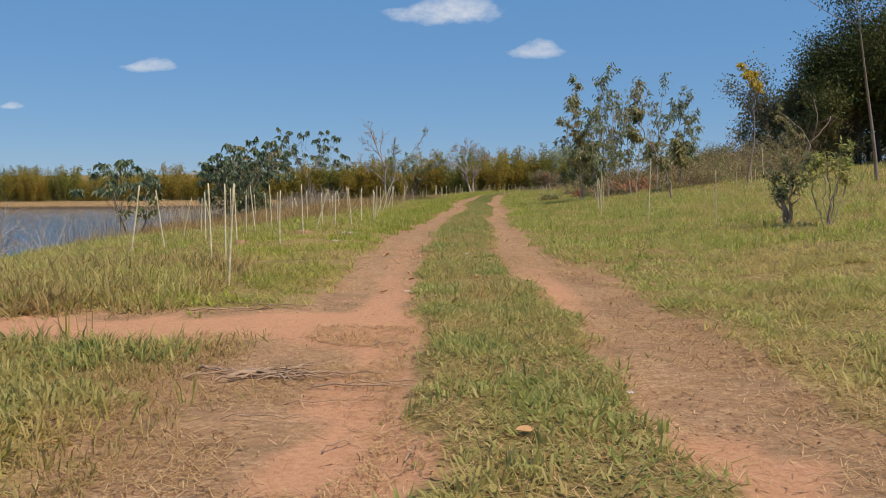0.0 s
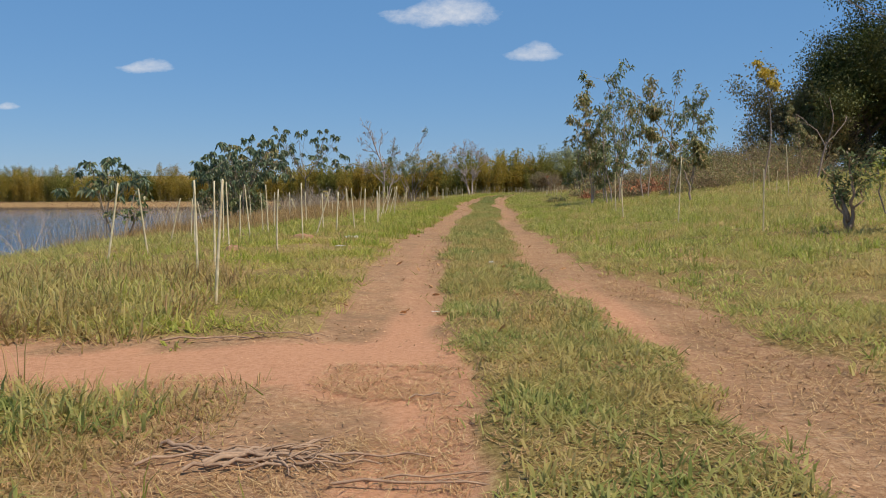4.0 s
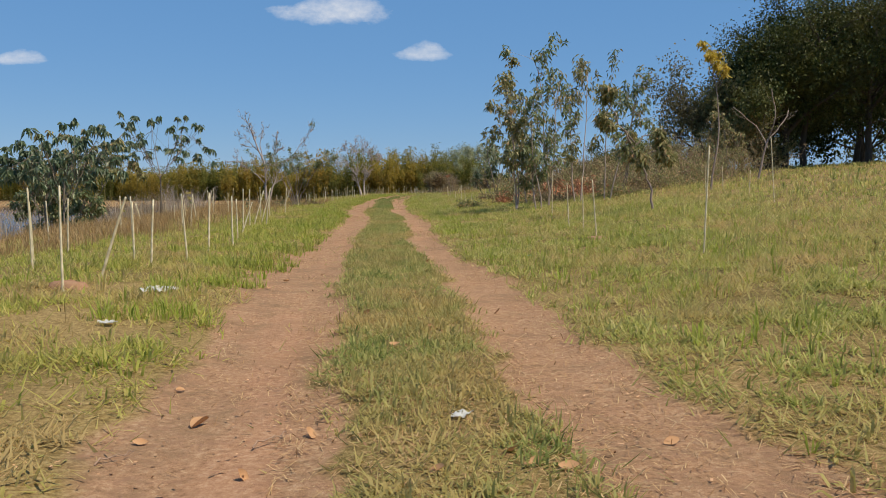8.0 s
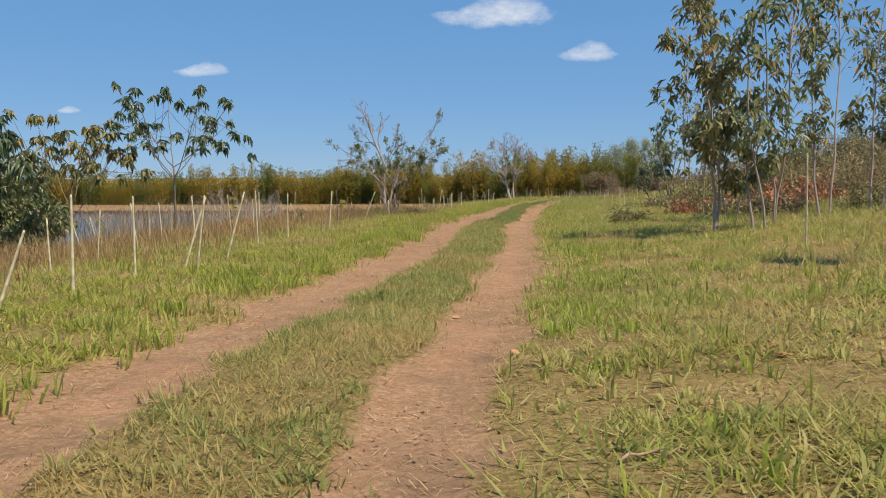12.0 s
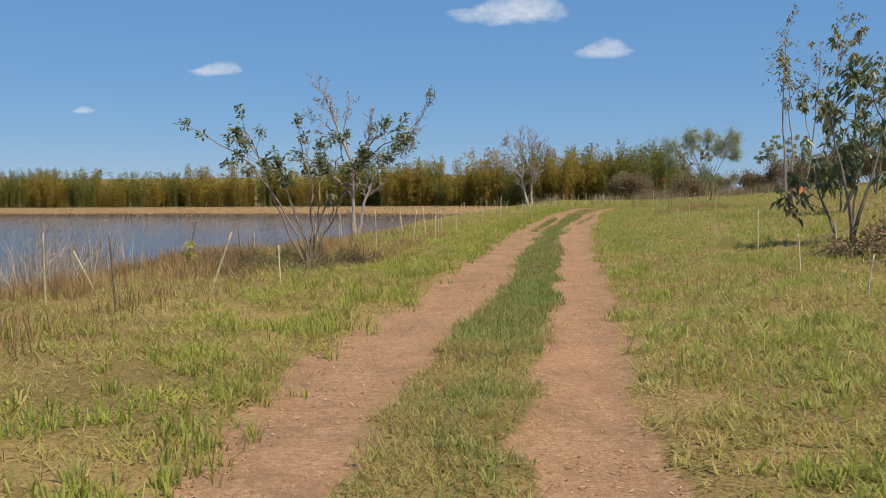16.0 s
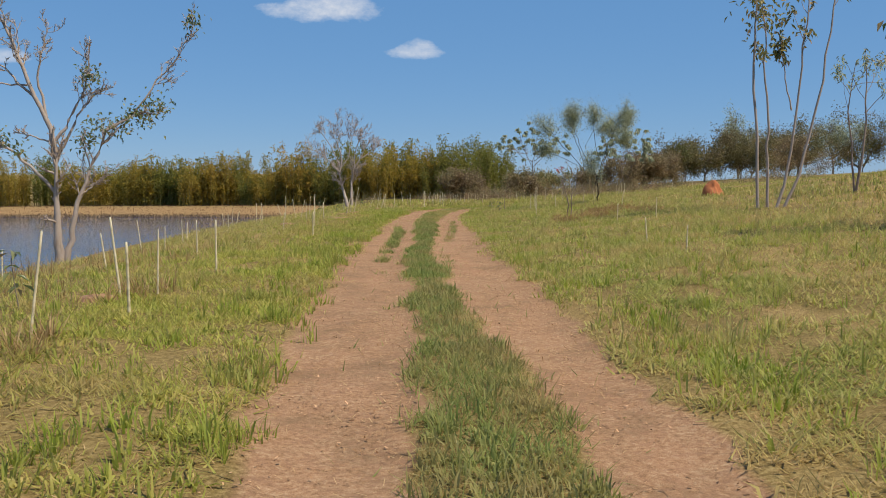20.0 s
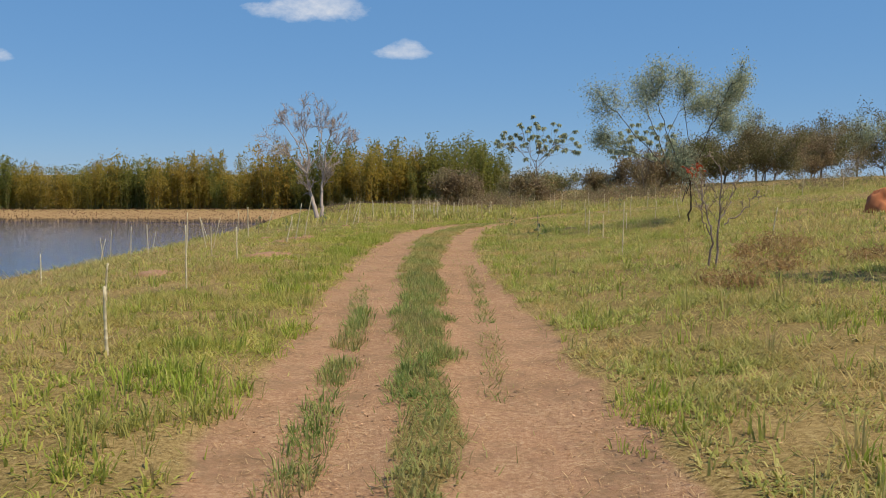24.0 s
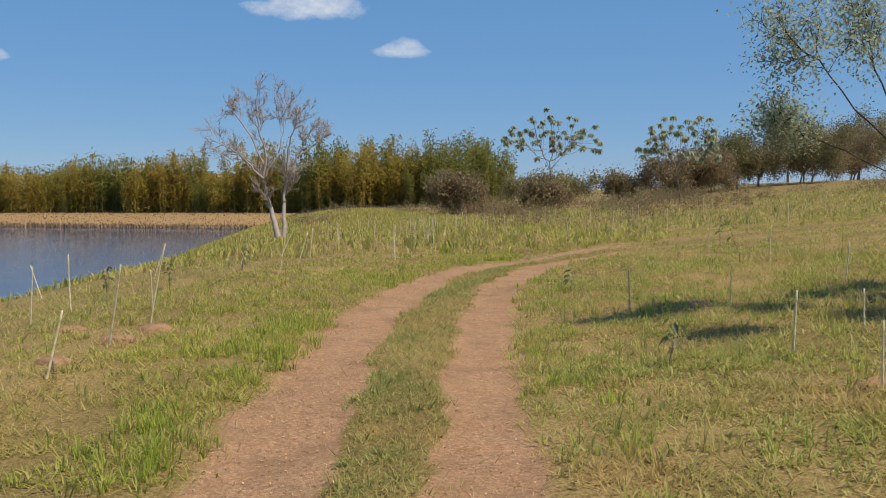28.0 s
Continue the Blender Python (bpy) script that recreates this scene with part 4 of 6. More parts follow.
def spreading(x, y, size, seed, label, leaf=GLOSS_LEAF, spray=SPRAY, tips_of=6, limbs=7):
    """A slender trunk under a wide airy dome of limbs, each twig ending in a whorl of long drooping leaves."""
    r = np.random.default_rng(seed)
    root = thing("young_tree", x, y, label, "tree")
    low, high, wide = 1.6 * size, 3.85 * size, 1.95 * size
    trunk = line(r, (0, 0, 0), (0.02, 0, 1), low * 1.1, 6, 0.1, 0.1)
    part("trunk", mesh_of("trunk", *tube(trunk, np.linspace(0.032, 0.02, 7) * size, 8), BARK, True), root)
    for k in range(limbs):
        a = 2 * np.pi * (k + r.uniform(-0.3, 0.3)) / limbs
        foot = trunk[r.integers(3, 7)]
        reach = wide * r.uniform(0.45, 0.75)
        end = np.array([math.cos(a) * reach, math.sin(a) * reach, low + (high - low) * r.uniform(0.45, 0.95)])
        f = np.linspace(0, 1, 7)[:, None]
        pts = foot + (end - foot) * f + np.array([0, 0, -0.18 * size]) * np.sin(f * np.pi) + r.normal(size=(7, 3)) * 0.02 * size
        wood, tips = [tube(pts, np.linspace(0.014, 0.005, 7) * size, 6)], [(end, None)]
        for _ in range(tips_of):
            b, q = a + r.uniform(-0.55, 0.55), math.sqrt(r.uniform(0.08, 1.0))
            top = low + (high - low) * (math.sqrt(1 - 0.85 * q * q) * r.uniform(0.25, 1.0) + 0.05)
            at = np.array([math.cos(b) * q * wide, math.sin(b) * q * wide, top])
            start = pts[min(5, 1 + int(q * 5))]
            g = np.linspace(0, 1, 5)[:, None]
            sub_pts = start + (at - start) * g + np.array([0, 0, -0.07 * size]) * np.sin(g * np.pi)
            wood.append(tube(sub_pts, np.linspace(0.007, 0.003, 5) * size, 4, False))
            tips.append((at, None))
        limb = part("limb", mesh_of("limb", *joined(wood), BARK, True), root)
        part("foliage", mesh_of("foliage", *umbrella(r, tips, **spray), leaf), limb)


WATERSIDE = "spreading young tree with large drooping leaf sprays by the water"
spreading(-8.25, 39.9, 0.9, 60, "spreading young tree with olive leaf sprays by the water", OLIVE_LEAF, tips_of=9)
spreading(-6.15, 41.0, 1.04, 51, WATERSIDE, tips_of=7)
spreading(-7.1, 32.5, 0.84, 52, WATERSIDE, tips_of=9)
spreading(-7.9, 33.6, 0.7, 59, WATERSIDE, tips_of=9)
WIDE_SPRAY = dict(count=16, length=0.4, width=0.18)
spreading(26.2, 146, 2.25, 91, "slim pale-trunked tree with bunched grey-green leaves behind the slope", GREY_LEAF, WIDE_SPRAY, 9)
spreading(33.4, 136, 1.7, 92, "forked tree with dull green leaves behind the slope", GREY_LEAF, WIDE_SPRAY, 9)
spreading(-9.1, 25.0, 0.62, 53, "small spreading tree with drooping leaves by the water", tips_of=3)
broadleaf("shore_shrub", -8.4, 38.2, 2.2, 66, 6, "dense dark-leaved shrub hanging over the water's edge", "", LEAF, BARK, (6, 4), 8, 0.17, 0.075, wide=0.55, first=0.1, thick=0.025)
broadleaf("shore_shrub", -9.7, 39.6, 2.6, 67, 5, "dense dark-leaved shrub hanging over the water's edge", "", LEAF, BARK, (6, 4), 8, 0.17, 0.075, wide=0.5, first=0.1, thick=0.025)
broadleaf("young_tree", -8.4, 24.0, 1.5, 54, 3, "low shrub with drooping leaves by the water", LEAFY, clusters=(2, 2), count=4, length=0.16, wide=0.5)
broadleaf("young_tree", 7.9, 50.2, 2.9, 55, 4, "young tree with broad drooping leaves on the slope", LEAFY, clusters=(4, 3), count=4, length=0.24, wide=0.36, first=0.3)
broadleaf("young_tree", 11.6, 60.5, 4.0, 56, 3, BIG, LEAFY, clusters=(5, 3), count=7, length=0.22, wide=0.25)
broadleaf("yellow_tree", 12.9, 36.8, 4.45, 57, 1, "tall slim tree with a yellow leafy top", "", YELLOW_LEAF, PALE_BARK, (9, 4), 6, 0.2, 0.065, first=0.76, thick=0.045, twig=0.36)
broadleaf("slim_tree", 14.1, 28.3, 6.6, 58, 1, "tall slim pale-barked tree with few yellowish leaves", "", YELLOW_LEAF, PALE_BARK, (4, 3), 4, 0.16, 0.06, first=0.7, thick=0.075)

# the cluster of tall thin stems, nearly bare
tall = traced("tall_stems", 13.4, 68.6, "cluster of tall thin nearly bare stems with few leaves",
       [([(-0.8, 0), (-0.9, 2.0), (-1.0, 4.1), (-0.95, 5.3), (-0.8, 6.95)], 0.042, "stem"), ([(-0.55, 0), (-0.6, 1.3), (-0.7, 2.7), (-0.8, 4.1), (-1.05, 5.6)], 0.04, "stem"),
        ([(-0.3, 0), (-0.1, 0.6), (0.1, 2.4), (0.2, 4.2), (0.3, 6.1)], 0.044, "stem"), ([(-0.1, 0), (0.3, 0.9), (0.75, 3.1), (0.95, 5.2), (1.15, 6.6)], 0.042, "stem"),
        ([(0.95, 5.2), (1.3, 5.7), (1.65, 6.1), (2.1, 6.6)], 0.02, "limb"), ([(0.1, 2.4), (0.0, 2.8), (-0.1, 3.4), (-0.25, 4.3)], 0.022, "limb")],
       61, ASH_BARK, 0.3, OLIVE_LEAF, dict(count=2, length=0.17, width=0.07), depth_of=0.5, kids=(7, 3), hang=True, begin=0.4)
for across, up, n, wide in ((-1.1, 5.4, 50, 0.3), (-0.85, 4.9, 50, 0.32), (-0.6, 4.6, 40, 0.28), (-0.9, 6.2, 24, 0.25), (-0.2, 4.4, 30, 0.25), (1.05, 5.7, 24, 0.25)):
    part("foliage", mesh_of("foliage", *cloud_of_leaves(fr, [(np.array((across, 0.0, up)), None)], n, wide, 0.17, 0.075), OLIVE_LEAF), tall)
broadleaf("slim_tree", 17.2, 71.5, 4.2, 63, 2, "slim grey tree with sparse leaves", "", GREY_LEAF, PALE_BARK, (4, 3), 5, 0.14, 0.05, wide=0.25, first=0.45)

# bare and burnt-looking stumps beside the road
traced("stump_shrub", 5.24, 13.2, "old cut stump with a few sprouting leafy shoots",
       [([(0, 0), (0.02, 0.2), (-0.05, 0.45), (-0.1, 0.6)], 0.06, "stump"),
        ([(0.03, 0.1), (0.06, 0.4), (0.02, 0.8), (-0.02, 1.1)], 0.03, "shoot"),
        ([(-0.03, 0.1), (-0.1, 0.4), (-0.15, 0.7), (-0.28, 0.9)], 0.02, "shoot"),
        ([(0.0, 0.1), (0.15, 0.45), (0.2, 0.7), (0.3, 0.95)], 0.018, "shoot")], 64, TWIG_BARK, 0.5, LEAF, dict(count=6, spread=0.09, length=0.085, width=0.035), "stump", 0.3)
traced("stump_shrub", 5.62, 12.7, "many thin bare shoots with few dull green leaves",
       [([(0, 0), (0.0, 0.35), (-0.08, 0.7), (-0.14, 1.0)], 0.012, "shoot"), ([(0.02, 0), (0.06, 0.4), (0.1, 0.75), (0.08, 1.12)], 0.012, "shoot"),
        ([(-0.03, 0), (-0.12, 0.3), (-0.2, 0.6), (-0.18, 0.9)], 0.01, "shoot"), ([(0.03, 0), (0.12, 0.35), (0.18, 0.7), (0.26, 1.0)], 0.01, "shoot"),
        ([(0.0, 0), (0.02, 0.4), (0.0, 0.75), (0.03, 1.05)], 0.009, "shoot"), ([(0.04, 0), (0.16, 0.3), (0.3, 0.6), (0.34, 0.85)], 0.009, "shoot")], 65, PALE_BARK, 0.35, LUSH, dict(count=4, spread=0.07, length=0.085, width=0.035, keep=0.4), "shrub", 0.3, begin=0.6)

# the dark wood on the slope
WOOD = "tall broad dark-green tree in a shady wood"
for k, (x, y, h) in enumerate([(32.5, 65, 13.0), (30.0, 63, 10.5), (28.6, 62.5, 8.2), (34, 72, 10.5), (36, 63, 15.0), (39, 69, 13), (41, 60, 14), (46, 67, 16), (49, 59, 15.5), (36, 78, 9), (54, 66, 16), (45.5, 56, 13), (52, 75, 15), (60, 63, 17), (44, 76, 12), (57, 57, 16)]):
    crown_tree("wood_tree", x, y, h, 70 + k, WOOD, DARK_LEAF, group="wood on the slope", spread=0.8, bole=0.3, limbs=8, kids=(5, 4), count=42, puff=0.52, length=0.21, width=0.13, thick=0.2)
for k, (x, y, h) in enumerate([(50, 85, 12.5), (58, 90, 14), (66, 84, 15), (43, 88, 9.5)]):
    crown_tree("wood_tree", x, y, h, 87 + 10 * k, WOOD, DARK_LEAF, group="wood on the slope", spread=1.0, bole=0.14, limbs=9, kids=(5, 4), count=20, puff=0.7, length=0.42, width=0.26, thick=0.2)
crown_tree("wood_tree", 26.5, 62, 4.2, 84, "low olive-green tree at the edge of the wood", OLIVE_LEAF, group="wood on the slope", bole=0.15, limbs=7, count=20, puff=0.35, length=0.18, width=0.1)
crown_tree("wood_tree", 25.8, 66, 7.6, 79, "dry brownish tree at the edge of the wood", DUSKY_LEAF, group="wood on the slope", spread=0.6, bole=0.25, limbs=8, count=22, puff=0.45, length=0.22, width=0.13)
crown_tree("bare_tree", 17.6, 42.6, 4.4, 80, "leafless pale forked tree before the wood", BROWN_LEAF, PALE_BARK, spread=0.5, bole=0.4, limbs=3, kids=(2, 2), count=0, thick=0.042)
broadleaf("young_tree", 21.0, 52.0, 3.5, 81, 3, "scrubby young tree at the edge of the wood", "", OLIVE_LEAF, BARK, (4, 3), 9, 0.2, 0.09, wide=0.4, first=0.2)

# scrub and trees behind the slope
for k, (x, y, h, leaf, label) in enumerate([
        (33.8, 150, 3.4, BROWN_LEAF, "low dry scrub tree"), (50.5, 160, 8.6, DUSKY_LEAF, "round dusky brown-green tree behind the slope"), (55.0, 164, 9.2, DUSKY_LEAF, "round dusky brown-green tree behind the slope"),
        (59.5, 163, 8.6, DUSKY_LEAF, "round dusky brown-green tree behind the slope"), (68, 180, 12.0, GREY_LEAF, "airy grey-green tree behind the slope"), (41.5, 152, 5.2, BROWN_LEAF, "dry brown tree behind the slope"),
        (22.3, 136, 3.0, BROWN_LEAF, "low dry scrub tree"), (26.5, 150, 3.4, OLIVE_LEAF, "low dull green scrub tree"), (29.3, 152, 4.6, OLIVE_LEAF, "low dull green scrub tree"),
        (78, 180, 12.6, DUSKY_LEAF, "flat-topped dusky tree behind the slope"), (88, 186, 11.5, GREY_LEAF, "airy grey-green tree behind the slope"), (96, 190, 12.0, DUSKY_LEAF, "dusky tree behind the slope"), (37.5, 148, 5.0, BROWN_LEAF, "dry brown tree behind the slope"),
        (17.6, 142, 4.0, BROWN_LEAF, "rounded greyish bush before the bamboo"), (33, 185, 4.6, OLIVE_LEAF, "low dull green scrub tree"), (46.0, 156, 5.6, BROWN_LEAF, "dry brown tree behind the slope"),
        (36, 190, 3.6, OLIVE_LEAF, "low dull green scrub tree"), (72, 172, 8.0, BROWN_LEAF, "dry brown tree behind the slope"), (64, 168, 8.0, BROWN_LEAF, "dry brown tree behind the slope")]):
    airy = leaf is GREY_LEAF
    crown_tree("scrub_tree", x, y, h * 0.78, 90 + k, label, leaf, BARK, group="trees behind the slope", spread=0.6 if airy else 1.0, bole=0.3 if airy else 0.2 if h > 8 else 0.14, limbs=7, kids=(5, 3), count=16 if airy else 18,
               puff=0.3 + 0.02 * h, length=0.2 + 0.008 * h, width=0.11 + 0.004 * h, thick=0.07 + 0.006 * h, stems=1 + k % 2, reach=(0.45, 1.05))

# ---- bamboo canes that mark the planted saplings ----


def cane_mesh(seed, mat, tall=1.0):
    r = np.random.default_rng(seed)
    pts, rad = [], []
    z, q = -0.12, 0.0185
    bend = r.normal(size=2) * 0.02
    while z < tall:
        gap = r.uniform(0.13, 0.2)
        for f, k in ((0.0, 1.0), (0.06, 0.86), (0.92, 0.84)):
            h = min(z + gap * f, tall)
            pts.append((bend[0] * h * h, bend[1] * h * h, h))
            rad.append(q * k * (1 - 0.25 * h))
        z += gap
    pts = np.array(pts)
    pts[:, 2] += np.arange(len(pts)) * 1e-4
    return mesh_of("cane", *tube(pts, rad, 7), mat, True)


CANES = [cane_mesh(k, CANE) for k in range(5)]
OLD_CANES = [cane_mesh(9 + k, OLD_CANE) for k in range(2)]
r = np.random.default_rng(5)


def canes(rows, label, group, old=False, girth=1.0):
    for x, y, tall, lean in rows:
        ob = new("bamboo_stake", (OLD_CANES if old else CANES)[int(r.integers(2 if old else 5))])
        tilt = math.degrees(math.atan2(lean, tall)) + r.normal() * 1.5
        thick = r.uniform(0.85, 1.15) * girth
        ob.matrix_world = pose(x, y, spot(x, y), r.normal() * 3, tilt, r.uniform(-15, 15)) @ Matrix.Diagonal((thick, thick, math.hypot(tall, lean), 1))
        tagged(ob, label, "stake", group)


PALE = "pale bamboo stake standing in the grass"
canes([(-2.04, 8.4, 0.97, 0.11), (-2.67, 10.2, 0.95, -0.03), (-2.70, 11.0, 0.95, 0.00), (-4.46, 12.6, 1.01, 0.16), (-2.53, 13.8, 0.86, 0.00), (-4.41, 14.0, 0.93, -0.10), (-3.25, 14.0, 0.96, -0.04), (-4.10, 15.3, 0.86, 0.00),
       (-2.55, 16.3, 0.95, 0.00), (-3.89, 16.3, 0.91, 0.00), (-3.56, 16.9, 0.95, -0.09), (-2.45, 17.2, 0.84, 0.23), (-5.14, 17.5, 0.81, 0.18), (-3.94, 17.8, 0.80, 0.00), (-2.26, 18.8, 0.79, 0.00), (-5.13, 18.8, 0.78, 0.00),
       (-3.63, 18.9, 0.96, 0.00), (-2.64, 19.7, 0.76, 0.00), (-2.00, 19.8, 0.86, -0.07), (-3.93, 19.9, 0.80, 0.00), (-1.91, 21.2, 0.84, 0.00), (-4.06, 21.9, 0.84, 0.00)], PALE, "bamboo stakes by the lake", girth=0.85)
canes([(-1.70, 22.5, 0.82, 0.00), (-5.99, 23.0, 0.75, -0.15), (-1.78, 24.1, 0.74, 0.00), (-3.76, 24.9, 0.79, 0.00), (-5.23, 24.9, 0.83, 0.00), (-1.84, 25.5, 0.63, 0.20), (-1.94, 26.9, 0.88, 0.00), (-1.91, 28.2, 0.86, 0.00),
       (-4.88, 29.0, 0.82, 0.00), (-1.63, 29.3, 0.87, 0.10), (-3.63, 29.8, 0.65, 0.00), (-1.95, 29.8, 0.87, 0.20), (-3.63, 31.1, 0.73, 0.00), (-1.88, 31.3, 0.90, 0.25), (-3.71, 32.7, 0.76, -0.10), (-2.06, 33.6, 0.89, 0.00),
       (-5.50, 34.6, 0.68, -0.25), (-1.91, 35.1, 0.83, 0.00), (-3.69, 35.3, 0.85, -0.09), (-4.46, 35.7, 0.79, -0.13), (-5.79, 35.9, 0.67, -0.19), (-4.87, 36.1, 0.54, 0.00), (-1.54, 37.2, 0.86, 0.00)], PALE, "bamboo stakes by the lake", girth=0.85)
canes([(-3.96, 38.5, 0.92, -0.11), (-3.51, 38.7, 0.77, 0.00), (-5.83, 39.9, 0.89, 0.00), (-4.54, 43.1, 1.00, 0.00), (-4.05, 45.2, 0.95, 0.03), (-2.00, 45.6, 0.81, 0.36), (-4.25, 47.0, 0.64, -0.33), (-6.06, 48.2, 0.59, 0.58), (-0.80, 52.6, 0.87, 0.00),
       (-0.29, 55.0, 0.82, 0.10), (-2.83, 56.1, 0.58, 0.00), (-2.21, 56.1, 0.76, 0.00), (0.15, 56.3, 0.67, 0.00), (-0.20, 57.6, 0.83, -0.09), (0.10, 58.0, 0.69, 0.00), (-2.37, 58.7, 0.5, 0.00), (-2.75, 58.7, 0.52, 0.00),
       (0.44, 60.5, 0.70, 0.00), (-3.98, 61.2, 0.69, 0.00), (-1.35, 62.0, 0.55, -0.09), (-2.87, 62.1, 0.5, 0.00)], PALE, "bamboo stakes by the lake", girth=0.85)
canes([(-0.24, 63.7, 0.6, 0.00), (-1.31, 66.9, 0.5, 0.00), (1.71, 68.6, 0.57, 0.00), (-2.14, 68.8, 0.73, -0.11), (-1.40, 69.9, 0.54, 0.00), (-1.62, 72.1, 0.51, 0.00), (0.89, 72.4, 0.5, 0.00), (1.72, 73.4, 0.85, 0.00),
       (-0.96, 76.3, 0.5, 0.00), (1.41, 79.7, 0.62, 0.00), (3.07, 83.2, 0.91, 0.17), (3.29, 84.5, 1.06, 0.21), (1.69, 87.1, 0.88, 0.00), (0.09, 91.3, 0.66, -0.21), (4.71, 91.6, 0.96, 0.16), (5.07, 93.9, 0.78, 0.23),
       (7.40, 94.3, 0.86, 0.00), (3.70, 94.5, 0.84, 0.28), (6.19, 98.5, 0.85, 0.00), (8.63, 100.2, 0.77, 0.00), (7.66, 103.8, 0.7, 0.00), (6.09, 106.2, 0.86, 0.00)], PALE, "bamboo stakes by the lake", girth=0.85)
canes([(-1.64, 84.7, 0.74, 0.00), (-0.42, 80.9, 0.74, 0.02), (-0.27, 82.2, 0.72, -0.06), (-0.50, 84.1, 0.52, 0.08), (0.59, 82.3, 0.90, 0.00), (0.98, 82.7, 0.75, -0.12), (1.16, 82.5, 0.72, 0.16), (2.02, 78.4, 0.60, 0.00), (1.46, 85.9, 0.80, 0.02), (1.94, 93.1, 0.75, 0.25), (2.88, 81.5, 0.62, 0.16),
       (2.94, 86.8, 0.55, 0.00), (4.59, 96.5, 0.80, 0.40), (5.35, 95.3, 0.80, 0.10), (5.41, 100.2, 0.80, 0.12), (6.20, 99.0, 0.75, 0.00), (7.46, 95.5, 0.85, 0.00), (7.87, 106.4, 0.80, 0.00), (-1.20, 81.6, 0.55, 0.10), (-2.10, 86.0, 0.60, -0.08)], PALE, "bamboo stakes by the lake", girth=0.75)
canes([(-2.52, 43.9, 0.90, 0.00), (-3.96, 49.9, 0.92, 0.25), (-3.5, 51.9, 0.75, 0.0), (9.60, 84.4, 0.55, 0.0), (2.90, 81.7, 0.14, 0.0)], "weathered dark stake standing in dry grass", "weathered stakes", True)
canes([(4.5, 14.3, 0.9, 0.07), (4.33, 18.2, 1.28, 0.02), (3.9, 21.1, 0.92, -0.06), (4.35, 23.3, 0.95, 0.02), (4.45, 24.6, 0.85, 0.00), (10.06, 27.2, 1.5, 0.00),
       (10.55, 29.4, 0.71, 0.00), (5.53, 30.0, 1.13, 0.00), (12.26, 34.5, 0.85, 0.00), (11.68, 34.5, 0.90, 0.00), (6.54, 39.3, 0.83, 0.00), (5.69, 43.7, 0.45, 0.00), (5.88, 46.4, 0.54, 0.00), (7.29, 48.9, 0.5, 0.00),
       (6.19, 49.5, 0.76, 0.00), (6.64, 54.5, 0.45, 0.00), (7.17, 60.4, 0.4, 0.00), (7.38, 62.5, 0.4, 0.00)], "pale bamboo stake on the grassy slope", "bamboo stakes on the slope", girth=0.75)
canes([(9.93, 68.5, 0.50, 0.00), (8.95, 68.5, 0.46, 0.00), (8.80, 75.8, 0.92, 0.00), (11.74, 76.0, 0.56, 0.00), (9.60, 79.1, 0.55, 0.00), (9.81, 80.7, 0.63, 0.00), (10.96, 81.3, 0.45, 0.00), 
       (13.19, 83.2, 0.59, -0.18), (10.71, 83.7, 0.56, 0.00), (13.21, 85.0, 0.59, 0.00), (13.51, 87.7, 0.69, 0.00), (14.08, 91.3, 0.5, 0.00), (19.45, 97.2, 0.70, 0.00), (15.33, 98.0, 0.54, 0.00), (17.5, 101.5, 0.7, 0.0), (12.6, 100.4, 0.6, 0.05)], "pale bamboo stake on the grassy slope", "bamboo stakes on the slope", girth=0.75)
# the distant rows, where the stakes shrink to a line
far_rows = []
for k in range(34):
    y = 100 + k * 0.55
    far_rows.append((float(np.interp(y, (98, 120), (8.5, 13.5))) + r.normal() * 1.6, y + r.normal() * 0.4, r.uniform(0.55, 0.95), r.normal() * 0.06))
canes(far_rows, PALE, "bamboo stakes by the lake", girth=0.85)
far_rows = [(float(r.uniform(14, 34)), float(r.uniform(94, 122)), float(r.uniform(0.5, 0.95)), float(r.normal() * 0.05)) for _ in range(26)]
canes(far_rows, "pale bamboo stake on the grassy slope", "bamboo stakes on the slope", girth=0.75)


def sapling(x, y, tall, seed, leaf, label):
    """A planted seedling: a thin stem with a few leaves."""
    q = np.random.default_rng(seed)
    root = thing("sapling", x, y, label, "sapling", "planted saplings")
    pts = line(q, (0, 0, 0), (0, 0, 1), tall, 4, 0, 0.15)
    part("stem", mesh_of("stem", *tube(pts, np.linspace(0.008, 0.003, 5), 5), BARK), root)
    tips = [(pts[k], None) for k in (2, 3, 4)]
    part("leaf", mesh_of("leaf", *drooping(q, tips, 5, 0.13, 0.05, 0.5, 0.03), leaf), root)


for k, (x, y, h) in enumerate([(-6.9, 38.6, 0.75), (-3.2, 42.3, 0.55), (-5.6, 44.0, 0.6), (-2.1, 53.5, 0.5), (-1.0, 57.0, 0.55), (8.6, 80.8, 0.45), (13.3, 88.4, 0.7), (14.9, 92.4, 0.75), (9.5, 86.8, 0.4), (11.6, 78.4, 0.5),
                               (1.9, 88.6, 0.6), (3.9, 92.2, 0.55), (14.6, 62.0, 0.5), (16.2, 66.4, 0.6), (2.7, 90.2, 0.5)]):
    sapling(x, y, h, 300 + k, YELLOW_GRASS if k % 3 == 0 else LEAF, "young planted sapling with a few leaves")


# ---- red earth mound, brush piles, scrub ----


